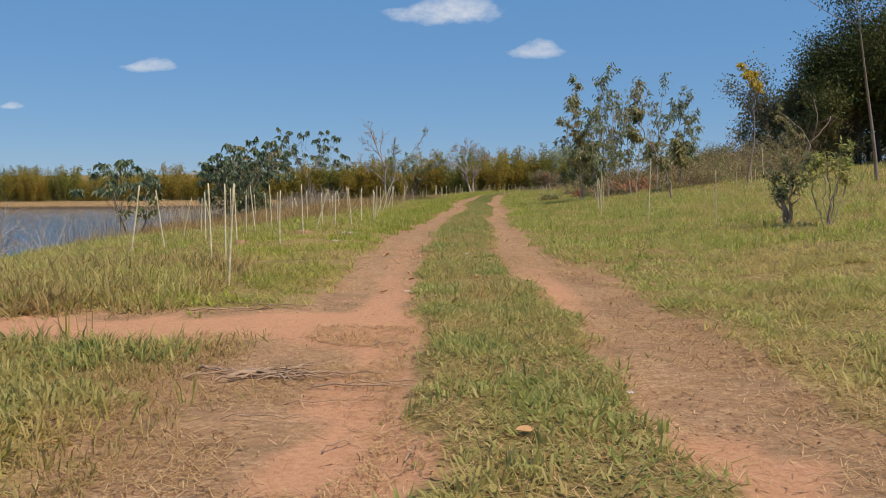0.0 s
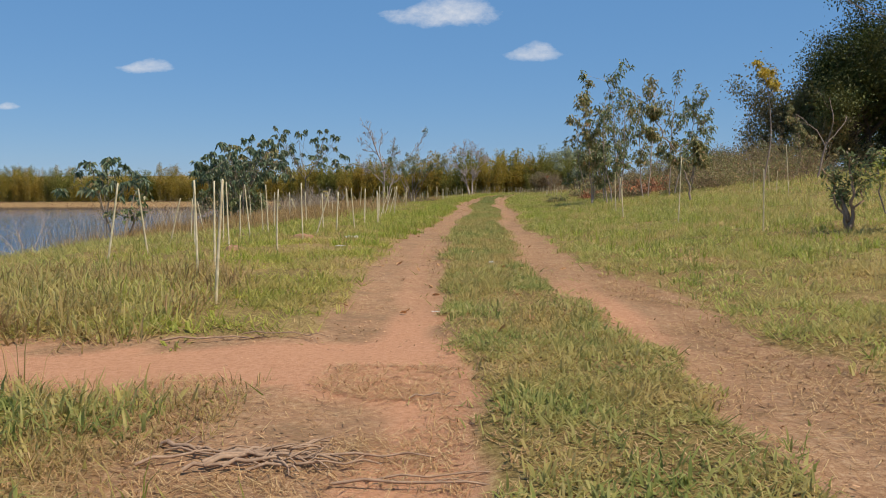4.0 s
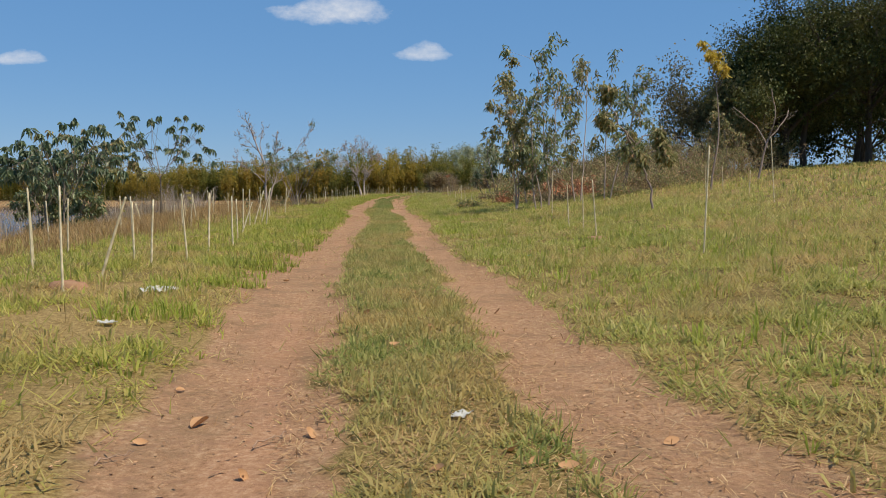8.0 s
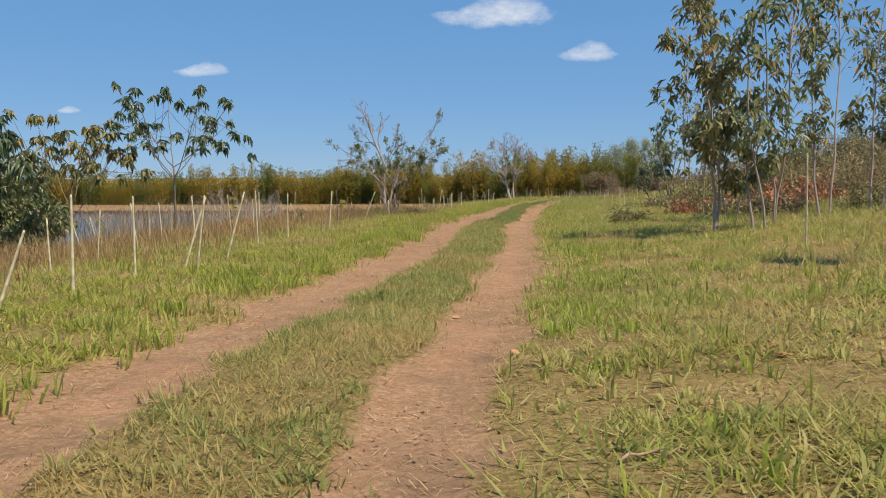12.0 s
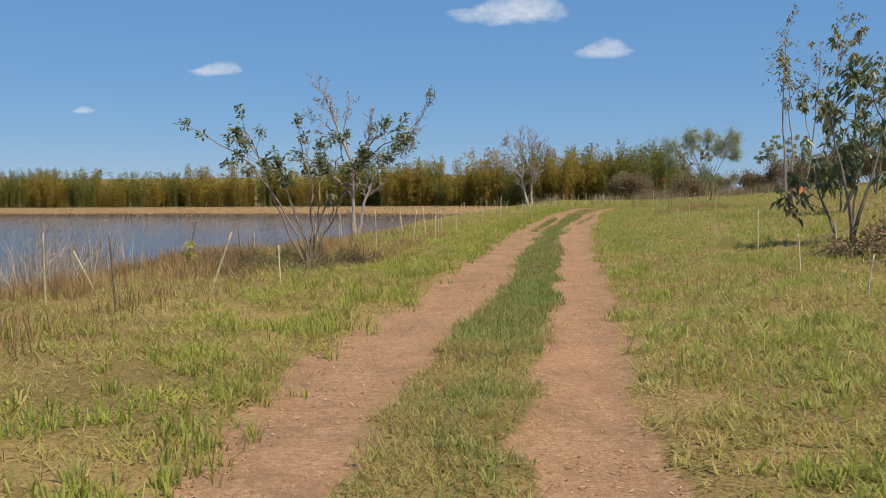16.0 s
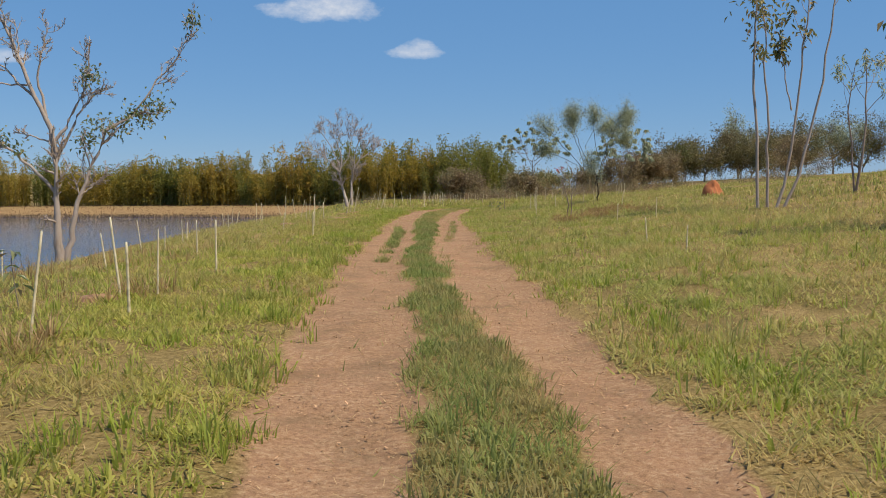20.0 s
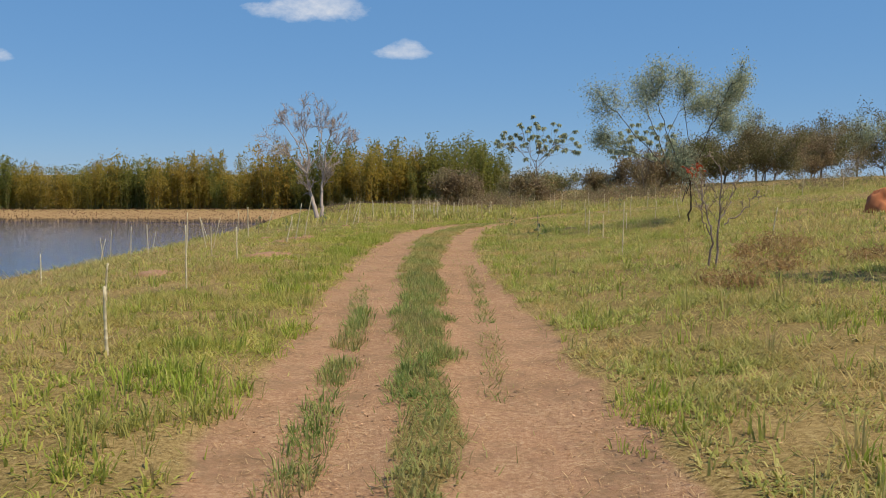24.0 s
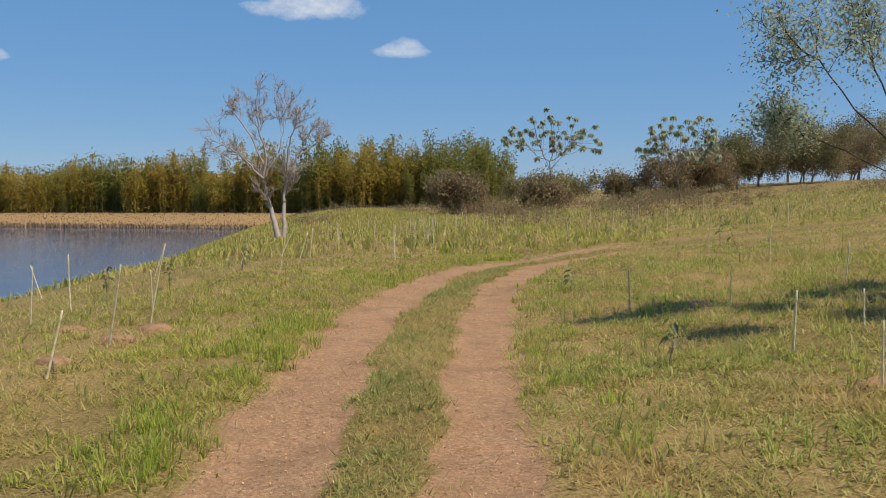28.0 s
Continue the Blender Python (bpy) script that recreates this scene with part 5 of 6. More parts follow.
def mound(x, y, wide, tall, seed, label):
    q = np.random.default_rng(seed)
    bm = bmesh.new()
    bmesh.ops.create_icosphere(bm, subdivisions=4, radius=1.0)
    for v in bm.verts:
        p = v.co.copy()
        lump = noise.fractal(p * 1.7 + Vector((seed, 0, 0)), 1.0, 2.0, 4) * 0.26
        up = max(p.z, -0.35)
        v.co = Vector((p.x * wide * (1.0 - 0.3 * max(up, 0)), p.y * wide * (1.0 - 0.3 * max(up, 0)), up * tall)) * (1 + lump)
    me = bpy.data.meshes.new("mound")
    bm.to_mesh(me)
    bm.free()
    me.polygons.foreach_set("use_smooth", np.ones(len(me.polygons), bool))
    me.materials.append(MOUND_EARTH)
    ob = new("termite_mound", me)
    ob.matrix_world = pose(x, y, spot(x, y), 0, 0, q.uniform(0, 360))
    tagged(ob, label, "termite mound")


mound(16.75, 80.0, 0.4, 0.58, 2, "rounded orange-red termite mound on the slope")
mound(8.5, 41.0, 0.5, 0.45, 5, "low crumbled red earth mound under brush")


def brush(name, x, y, wide, tall, n, seed, mat, label, category="brush", leaf=(0.13, 0.05), count=7):
    """A heap of dead stalks and leaves."""
    q = np.random.default_rng(seed)
    root = thing(name, x, y, label, category)
    tips, wood = [], []
    for _ in range(n):
        a = q.uniform(0, 2 * np.pi)
        s = np.array([math.cos(a), math.sin(a), 0]) * wide * math.sqrt(q.random())
        pts = line(q, s, (q.normal() * 0.6, q.normal() * 0.6, q.uniform(0.3, 1)), tall * q.uniform(0.5, 1.1), 4, -0.3, 0.4)
        wood.append(tube(pts, np.linspace(0.007, 0.003, 5), 3, False))
        tips += [(pts[k], None) for k in (2, 3, 4)]
    part("brushwood", mesh_of("brushwood", *joined(wood), TWIG_BARK), root)
    part("foliage", mesh_of("foliage", *cloud_of_leaves(q, tips, count, 0.08, *leaf), mat), root)


brush("brush_pile", 8.3, 40.4, 0.9, 0.7, 60, 401, RUST_LEAF, "heap of rust-brown dead brush beside young trees")
brush("brush_pile", 7.0, 41.6, 0.8, 0.5, 40, 402, RUST_LEAF, "heap of rust-brown dead brush beside young trees")
brush("brush_pile", 10.2, 42.5, 1.0, 0.8, 50, 403, RUST_LEAF, "heap of rust-brown dead brush beside young trees")
for k, (x, y, w, h) in enumerate([(7.2, 39.6, 0.5, 0.4), (7.9, 38.4, 0.6, 0.6), (9.7, 38.0, 0.7, 0.6), (11.8, 41.5, 1.2, 1.1), (14.5, 44, 1.4, 1.3), (17.5, 49, 1.5, 1.5), (13.5, 50, 1.2, 1.0), (20, 58, 1.8, 1.6), (5.0, 40.0, 0.3, 0.3)]):
    brush("dry_shrub", x, y, w, h, 46, 410 + k, BROWN_LEAF if k % 2 else OLIVE_LEAF, "low dry shrub with brownish leaves")
for k, (x, y, w, h) in enumerate([(12.2, 45.5, 1.3, 1.5), (14.0, 47.5, 1.4, 1.9), (16.2, 46.0, 1.5, 2.0), (17.0, 50.5, 1.6, 2.3), (19.5, 48.5, 1.6, 2.0), (15.2, 52.5, 1.5, 1.8), (21.5, 55.0, 1.8, 2.0),
                                  (19.0, 55.5, 1.7, 2.2), (23.0, 61.5, 1.8, 2.0), (10.6, 44.6, 1.0, 1.1), (7.6, 42.8, 0.8, 0.9), (9.2, 44.2, 0.9, 1.1), (8.9, 46.5, 1.0, 1.2), (11.4, 47.0, 1.2, 1.4), (12.6, 42.2, 1.0, 1.2)]):
    brush("dry_shrub", x, y, w, h * 1.3, 80, 440 + k, (BROWN_LEAF, OLIVE_LEAF, OLIVE_LEAF, BROWN_LEAF)[k % 4], "tangled brownish shrub before the wood")
for k in range(30):
    q = np.random.default_rng(500 + k)
    x, y = float(q.uniform(15, 50)), float(q.uniform(112, 150))
    if k > 20:
        x, y = float(q.uniform(6, 34)), float(q.uniform(128, 175))
    brush("dry_shrub", x, y, 1.6, 1.5, 36, 520 + k, (BROWN_LEAF, BROWN_LEAF, OLIVE_LEAF)[k % 3], "dry brown shrub behind the slope")


def bare_bush(x, y, wide, tall, n, seed):
    q = np.random.default_rng(seed)
    root = thing("bare_bush", x, y, "leafless grey bush at the water's edge", "bush", "bare bushes by the water")
    for _ in range(n):
        a = q.uniform(0, 2 * np.pi)
        pts = line(q, (0.1 * math.cos(a), 0.1 * math.sin(a), 0), (math.cos(a) * wide, math.sin(a) * wide, 1.0), tall * q.uniform(0.6, 1.1), 6, 0.2, 0.3)
        wood, tips = [tube(pts, np.linspace(0.012, 0.004, 7), 5)], []
        sprout(q, pts, 0.006, 2, {"kids": [5, 4], "from": 0.25, "spread": 0.8, "lift": 0.4, "shrink": 0.75, "least": 0.0035}, wood, tips)
        part("stem", mesh_of("stem", *joined(wood), ASH_BARK), root)


for k, (x, y, w, h, n) in enumerate([(-5.3, 46.9, 0.5, 1.3, 7), (-6.3, 46.2, 0.6, 1.2, 6), (-6.9, 48.0, 0.6, 1.4, 6), (-6.0, 49.3, 0.5, 1.0, 5), (-8.3, 18.5, 0.7, 0.9, 5), (-7.7, 14.6, 0.8, 0.9, 6), (-8.2, 15.6, 0.8, 1.0, 5)]):
    bare_bush(x, y, w, h, n, 640 + k)


def weed(x, y, tall, seed):
    """A single stalk with a bright leafy head."""
    q = np.random.default_rng(seed)
    root = thing("weed", x, y, "tall weed with a bright yellow-green leafy head", "weed")
    pts = line(q, (0, 0, 0), (0, 0, 1), tall, 4, 0, 0.1)
    part("stem", mesh_of("stem", *tube(pts, np.linspace(0.008, 0.004, 5), 5), CULM), root)
    part("head", mesh_of("head", *drooping(q, [(pts[4], None), (pts[3], None)], 14, 0.13, 0.05, 0.1, 0.03), YELLOW_GRASS), root)


for k, (x, y, w) in enumerate([(10.3, 73.4, 0.6), (9.6, 72.2, 0.45), (11.2, 74.6, 0.6), (8.5, 71.2, 0.35), (10.9, 71.6, 0.5)]):
    brush("brush_pile", x, y, w, 0.16, 46, 670 + k, BROWN_GRASS, "low heap of dead brown stalks in mown grass", leaf=(0.09, 0.018), count=8)
weed(-3.08, 47.65, 0.66, 651)
weed(-5.6, 44.6, 0.95, 652)
brush("dry_shrub", 8.7, 49.3, 0.8, 0.45, 46, 653, BROWN_LEAF, "low brown brush under a young tree")
brush("dry_shrub", 9.6, 51.2, 0.8, 0.5, 46, 654, BROWN_LEAF, "low brown brush under a young tree")
brush("dry_shrub", 7.3, 48.0, 0.5, 0.3, 30, 655, BROWN_LEAF, "low brown brush under a young tree")
for k, (x, y, w, h) in enumerate([(-2.5, 50.6, 0.5, 0.4), (-1.3, 50.3, 0.4, 0.3), (-3.3, 51.2, 0.5, 0.4), (-2.2, 49.6, 0.45, 0.28), (-1.1, 49.5, 0.4, 0.26), (-3.0, 49.9, 0.5, 0.3), (-1.7, 49.0, 0.4, 0.22), (-2.7, 48.6, 0.4, 0.22), (-0.8, 50.6, 0.35, 0.25)]):
    brush("dead_grass_clump", x, y, w, h, 34, 656 + k, BROWN_LEAF if k % 3 else OLIVE_LEAF, "clump of dead brown stalks under the young tree", leaf=(0.07, 0.016), count=9)

for k in range(14):
    q = np.random.default_rng(680 + k)
    brush("dry_shrub", float(q.uniform(18, 38)), float(q.uniform(128, 146)), float(q.uniform(0.9, 1.8)), float(q.uniform(0.8, 2.2)), 34, 700 + k, (BROWN_LEAF, OLIVE_LEAF, BROWN_LEAF)[k % 3], "ragged low scrub at the end of the field")

canes([(-1.42, 47.0, 0.55, 0.0), (-3.6, 53.2, 0.55, 0.0)], PALE, "bamboo stakes by the lake", girth=0.75)

# ---- grass ----


def blades(name, x, y, length, width, lean, mat, label, category="grass", tuft=1):
    """Bent tapering blades: a tuft of them at each place, spreading outwards."""
    if tuft > 1:
        x, y, length, width = (np.repeat(v, tuft) for v in (x, y, length, width))
        length = length * rng.uniform(0.55, 1.15, len(x))
    n = len(x)
    a = rng.uniform(0, 2 * np.pi, n)
    out = np.stack([np.cos(a), np.sin(a), np.zeros(n)], 1)
    if tuft > 1:
        foot = np.abs(rng.normal(size=n)) * 0.022 * (1 + 2 * width / 0.02)
        x, y = x + out[:, 0] * foot, y + out[:, 1] * foot
    base = np.stack([x, y, land(x, y) - 0.008], 1)
    turn_of = a + np.pi / 2 + rng.normal(size=n) * (0.5 if tuft > 1 else 2.0)
    side = np.stack([np.cos(turn_of), np.sin(turn_of), np.zeros(n)], 1)
    tilt = lean * rng.uniform(0.15, 1.3, n)
    up = np.array([0, 0, 1.0])
    mid = base + (out * np.sin(tilt * 0.6)[:, None] + up * np.cos(tilt * 0.6)[:, None]) * (length * 0.55)[:, None]
    t2 = np.clip(tilt * 1.9, 0, 1.75)
    tip = mid + (out * np.sin(t2)[:, None] + up * np.cos(t2)[:, None]) * (length * 0.45)[:, None]
    h = side * (width * 0.5)[:, None]
    v = np.stack([base - h, base + h, mid + h * 0.8, mid - h * 0.8, tip], 1).reshape(-1, 3)
    k = np.arange(n)[:, None] * 5
    f = np.concatenate([k + np.array([[0, 1, 2]]), k + np.array([[0, 2, 3]]), k + np.array([[3, 2, 4]])])
    tagged(new(name, mesh_of(name, v, f, mat)), label, category, kind="stuff")


def strewn(n, y0, y1, d0, d1, keep):
    """Random places along the road, d metres beside its centre, thinned by keep(x, y, d)."""
    y = rng.uniform(y0, y1, n)
    d = rng.uniform(d0, d1, n)
    i = np.searchsorted(CENTRE[:, 1], y).clip(1, len(CENTRE) - 1)
    x = CENTRE[i, 0] + d * ALONG[i, 1]
    y = CENTRE[i, 1] - d * ALONG[i, 0] + rng.uniform(-0.12, 0.12, n)
    dd = lateral(x, y)
    ok = rng.random(n) < keep(x, y, dd)
    return x[ok], y[ok], dd[ok]


def clumpy(x, y, size=0.35, seed=11):
    return ease(0.25, 0.75, 0.65 * patches(x, y, size, seed) + 0.35 * patches(x, y, size * 0.4, seed + 1))


def turf(name, n, y0, y1, d0, d1, keep, length, width, mat, label, low=0.15, high=1.15):
    """Fine pointed blades of grass at every slant; coarser where they stay farther off the road."""
    x, y, d = strewn(n, y0, y1, d0, d1, keep)
    n = len(x)
    coarse = np.clip(np.abs(d) / 2.6, 1, 5) ** 0.6
    a, b = rng.uniform(0, 2 * np.pi, n), rng.uniform(0, 2 * np.pi, n)
    rise = rng.uniform(low, high, n)
    long_of = rng.uniform(length * 0.5, length * 1.4, n) * coarse
    way = np.stack([np.cos(a) * np.cos(rise), np.sin(a) * np.cos(rise), np.sin(rise)], 1) * long_of[:, None]
    half = np.stack([np.cos(b), np.sin(b), np.zeros(n)], 1) * (rng.uniform(width * 0.3, width * 0.7, n) * coarse)[:, None]
    at = np.stack([x, y, land(x, y) + rng.uniform(-0.006, 0.012, n) * coarse], 1)
    v = np.stack([at - half, at + half, at + way], 1).reshape(-1, 3)
    f = np.arange(n * 3).reshape(-1, 3)
    tagged(new(name, mesh_of(name, v, f, mat)), label, "grass", kind="stuff")


def verge(seed):
    return lambda x, y, d: np.clip(1 - tracks(x, y, d), 0.004, 1) ** 1.6 * (1 - 0.8 * dryness(x, y, d)) * (0.03 + 0.97 * clumpy(x, y, 0.35, seed)) * (0.15 + 0.85 * ease(0.28, 0.52, patches(x, y, 0.9, seed + 40)))


def tufts(name, n, y0, y1, d0, d1, keep, shortest, longest, width, lean, mat, label, tuft):
    x, y, d = strewn(n, y0, y1, d0, d1, keep)
    blades(name, x, y, rng.uniform(shortest, longest, len(x)), rng.uniform(width * 0.6, width * 1.3, len(x)), lean, mat, label, tuft=tuft)


# the strip between the tracks: olive at first, deep green farther on
strip = lambda x, y, d: np.clip((1 - tracks(x, y, d)) ** 1.5, 0.008, 1) * (0.4 + 0.6 * clumpy(x, y, 0.3)) * (1 - 0.75 * ease(20, 12, y) * ease(0.56, 0.42, patches(x, y, 0.45, 61))) * (1 - 0.75 * ease(0.8, 0.3, np.abs(y - 61.9)))
turf("grass", 155000, 1.2, 54, -0.8, 0.8, lambda x, y, d: strip(x, y, d) * ease(48, 40, y) * (0.3 + 0.7 * ease(8, 17, y)), 0.085, 0.009, LUSH, "short green grass between the wheel tracks", 0.1, 1.1)
turf("grass", 118000, 39, 80, -0.8, 0.8, lambda x, y, d: strip(x, y, d) * ease(40, 47, y) * ease(79, 71, y), 0.09, 0.009, GREEN_GRASS, "deep green grass between the wheel tracks", 0.15, 1.2)
tufts("grass", 4200, 1.2, 42, -0.6, 0.6, lambda x, y, d: (1 - tracks(x, y, d)) ** 1.5 * clumpy(x, y, 0.4, 13) * (0.3 + 0.7 * ease(8, 17, y)), 0.05, 0.12, 0.008, 0.9, LUSH, "upright grass tufts between the wheel tracks", 5)
tufts("grass", 4600, 42, 75, -0.6, 0.6, lambda x, y, d: (1 - tracks(x, y, d)) ** 1.5 * clumpy(x, y, 0.4, 13), 0.06, 0.16, 0.009, 0.8, GREEN_GRASS, "upright green tufts between the wheel tracks", 6)
turf("grass", 80000, 69, 97, -0.8, 0.8, lambda x, y, d: strip(x, y, d) * ease(70, 78, y), 0.085, 0.009, LUSH, "short olive grass between the wheel tracks at the bend", 0.1, 1.1)
# the denser, broader turf at the start of the road
turf("grass", 110000, 1.2, 18, -0.8, 0.8, lambda x, y, d: strip(x, y, d) * ease(18, 10, y), 0.055, 0.013, LUSH, "short broad-bladed grass between the wheel tracks", 0.05, 0.8)
turf("grass", 70000, 1.2, 15, 1.2, 4.2, lambda x, y, d: verge(19)(x, y, d) * ease(15, 9, y), 0.065, 0.015, GRASS, "short broad-bladed grass on the slope", 0.05, 0.8)
turf("grass", 30000, 1.2, 15, -4.5, -1.3, lambda x, y, d: verge(15)(x, y, d) * ease(15, 9, y), 0.065, 0.014, GRASS, "short broad-bladed grass on the verge", 0.05, 0.8)
# thin strips of grass inside the wheel tracks
turf("grass", 30000, 60, 76, -1.0, 1.0, lambda x, y, d: np.maximum(0.85 * ease(0.14, 0.03, np.abs(d - np.interp(y, (61, 65, 72), (0.4, 0.45, 0.78)))), ease(0.15, 0.05, np.abs(d + np.interp(y, (62, 70, 74), (0.6, 0.64, 0.85)))) * ease(76, 70, y)) * ease(0.32, 0.6, patches(x, y, 0.6, 51)), 0.08, 0.009, GREEN_GRASS, "thin strips of grass inside the wheel tracks", 0.1, 1.1)
tufts("grass", 900, 60.5, 71, -0.85, -0.4, lambda x, y, d: ease(0.15, 0.05, np.abs(d + 0.61)) * ease(0.42, 0.62, patches(x, y, 0.6, 51)), 0.08, 0.17, 0.009, 0.8, GREEN_GRASS, "green tufts growing inside the wheel track", 8)
# verges
turf("grass", 500000, 0.8, 98, -3.4, -0.95, verge(15), 0.1, 0.0125, YELLOW_GRASS, "yellow-green grass verge beside the track on the lake side", 0.08, 0.95)
turf("grass", 540000, 0.8, 98, 0.95, 3.8, verge(19), 0.105, 0.0125, GRASS, "olive-green grass on the slope beside the track", 0.08, 0.95)
# the wider field and bank
turf("grass", 240000, 1.5, 104, 3.7, 9.2, lambda x, y, d: (0.15 + 0.85 * clumpy(x, y, 0.5, 23)) * ease(9.2, 6.5, d) * (1 - 0.6 * dryness(x, y, d)), 0.1, 0.0105, GRASS, "olive-green turf across the slope", 0.08, 1.0)
turf("grass", 190000, 1.5, 104, -9, -3.3, lambda x, y, d: (0.15 + 0.85 * clumpy(x, y, 0.5, 25)) * ease(9.2, 7, -d) * (1 - 0.6 * dryness(x, y, d)), 0.1, 0.0105, GRASS, "rough green turf on the lake bank", 0.08, 1.0)
turf("dry_grass", 210000, 0.8, 98, -9, 9, lambda x, y, d: (1 - tracks(x, y, d)) * (0.15 + 0.85 * dryness(x, y, d)) * np.interp(np.abs(d), (1, 3, 9), (0.9, 0.7, 0.35)), 0.11, 0.006, DRY_GRASS, "dry straw-coloured thatch", 0.0, 0.6)
tufts("grass", 8000, 12, 98, -5, -1.0, lambda x, y, d: (1 - tracks(x, y, d)) ** 2 * (1 - dryness(x, y, d)) * clumpy(x, y, 0.6, 17), 0.08, 0.2, 0.012, 0.8, BRIGHT_GRASS, "upright grass tufts on the verge", 7)
tufts("grass", 12000, 10, 98, 1.0, 7, lambda x, y, d: (1 - tracks(x, y, d)) ** 2 * (1 - dryness(x, y, d)) * clumpy(x, y, 0.7, 21), 0.09, 0.21, 0.012, 0.7, BRIGHT_GRASS, "upright grass tufts on the slope", 6)
# low mats of broad blades that lie outwards
mat_of = lambda seed: lambda x, y, d: (1 - tracks(x, y, d)) ** 2 * (1 - 0.75 * dryness(x, y, d)) * ease(0.42, 0.62, 0.6 * patches(x, y, 0.5, seed) + 0.4 * patches(x, y, 0.2, seed + 1))
tufts("grass", 34000, 0.8, 98, 0.95, 6, mat_of(81), 0.07, 0.16, 0.0145, 1.7, GRASS, "low spreading mats of broad-bladed grass on the slope", 8)
tufts("grass", 26000, 0.8, 98, -5.5, -0.95, mat_of(85), 0.07, 0.16, 0.0145, 1.7, YELLOW_GRASS, "low spreading mats of broad-bladed grass on the verge", 8)
tufts("grass", 7500, 0.8, 42, -0.7, 0.7, mat_of(89), 0.05, 0.12, 0.012, 1.25, LUSH, "low mats of grass between the wheel tracks", 8)
tufts("grass", 7000, 41, 75, -0.6, 0.6, mat_of(89), 0.06, 0.13, 0.012, 1.15, GREEN_GRASS, "low green mats of grass between the wheel tracks", 8)
tufts("grass", 3500, 74, 95, -0.6, 0.6, mat_of(89), 0.05, 0.11, 0.012, 1.4, LUSH, "low olive mats of grass between the wheel tracks at the bend", 8)
# the ragged rim of bright tufts where the left verge meets the track
tufts("grass", 8000, 14, 98, -2.1, -1.05, lambda x, y, d: ease(0.45, 0.75, patches(x, y, 0.45, 53)) * ease(1.0, 1.25, -d + 0.4 * (patches(x, y, 0.8, 54) - 0.5)), 0.09, 0.22, 0.011, 0.75, BRIGHT_GRASS, "bright grass tufts at the rim of the track", 8)
tufts("grass", 5000, 24, 98, 1.05, 1.9, lambda x, y, d: ease(0.45, 0.75, patches(x, y, 0.45, 55)) * ease(1.05, 1.3, d + 0.4 * (patches(x, y, 0.8, 56) - 0.5)), 0.07, 0.17, 0.011, 0.8, BRIGHT_GRASS, "bright grass tufts at the rim of the track", 7)
tufts("grass", 19000, 1.5, 104, 6, 16, lambda x, y, d: (0.25 + 0.75 * clumpy(x, y, 0.8, 23)) * ease(6, 8.5, d) * ease(16, 10, d), 0.09, 0.24, 0.02, 1.0, GRASS, "olive-green tufted grass higher on the slope", 6)
x = rng.uniform(8, 52, 20000)
y = rng.uniform(15, 135, 20000)
d = lateral(x, y)
ok = (np.abs(d) > 11) & (rng.random(len(x)) < 0.25 + 0.75 * clumpy(x, y, 1.4, 27)) | (y > 100) & (np.abs(d) > 1.2)
x, y = x[ok], y[ok]
blades("grass", x, y, rng.uniform(0.14, 0.36, len(x)), rng.uniform(0.03, 0.06, len(x)), 0.7, GRASS, "far rough grass up the slope", tuft=5)
x = rng.uniform(-6, 16, 10000)
y = rng.uniform(96, 190, 10000)
ok = (ground_z(x, y) > -1.2) & (np.abs(lateral(x, y)) > 1.3)
x, y = x[ok], y[ok]
blades("grass", x, y, rng.uniform(0.14, 0.4, len(x)), rng.uniform(0.03, 0.08, len(x)), 0.7, YELLOW_GRASS, "far grass along the lake bank", tuft=4)
# dry grass
tufts("dry_grass", 20000, 0.8, 98, -9, 9, lambda x, y, d: (1 - tracks(x, y, d)) ** 3 * dryness(x, y, d) ** 1.2, 0.05, 0.17, 0.006, 1.2, DRY_GRASS, "tufts of dry straw-coloured grass", 4)
tufts("dry_grass", 14000, 21, 66, -10, -3.2, lambda x, y, d: ease(3.2, 4.8, -d) * ease(0.35, 0.65, patches(x, y, 1.3, 29)) * np.interp(y, (40, 46, 56, 66), (1, 0.5, 0.3, 0.2)), 0.12, 0.5, 0.008, 0.75, BROWN_GRASS, "tall dry brown grass near the water", 6)
tufts("dry_grass", 1600, 50.6, 55, -9, -4.6, lambda x, y, d: ease(0.3, 0.5, patches(x, y, 1.2, 58)), 0.25, 0.62, 0.01, 0.6, BROWN_GRASS, "tall dead brown grass behind the young tree", 7)
tufts("dry_grass", 1500, 46, 58, -7, -2.9, lambda x, y, d: ease(0.55, 0.75, patches(x, y, 1.0, 57)), 0.1, 0.45, 0.009, 1.1, BROWN_GRASS, "collapsed clumps of dead brown grass", 9)
tufts("dry_grass", 7000, 23, 52, -9, -4.2, lambda x, y, d: ease(4.2, 6, -d) * ease(0.4, 0.65, patches(x, y, 1.1, 73)), 0.2, 0.6, 0.008, 0.7, BROWN_GRASS, "tall dead brown grass at the water margin", 5)
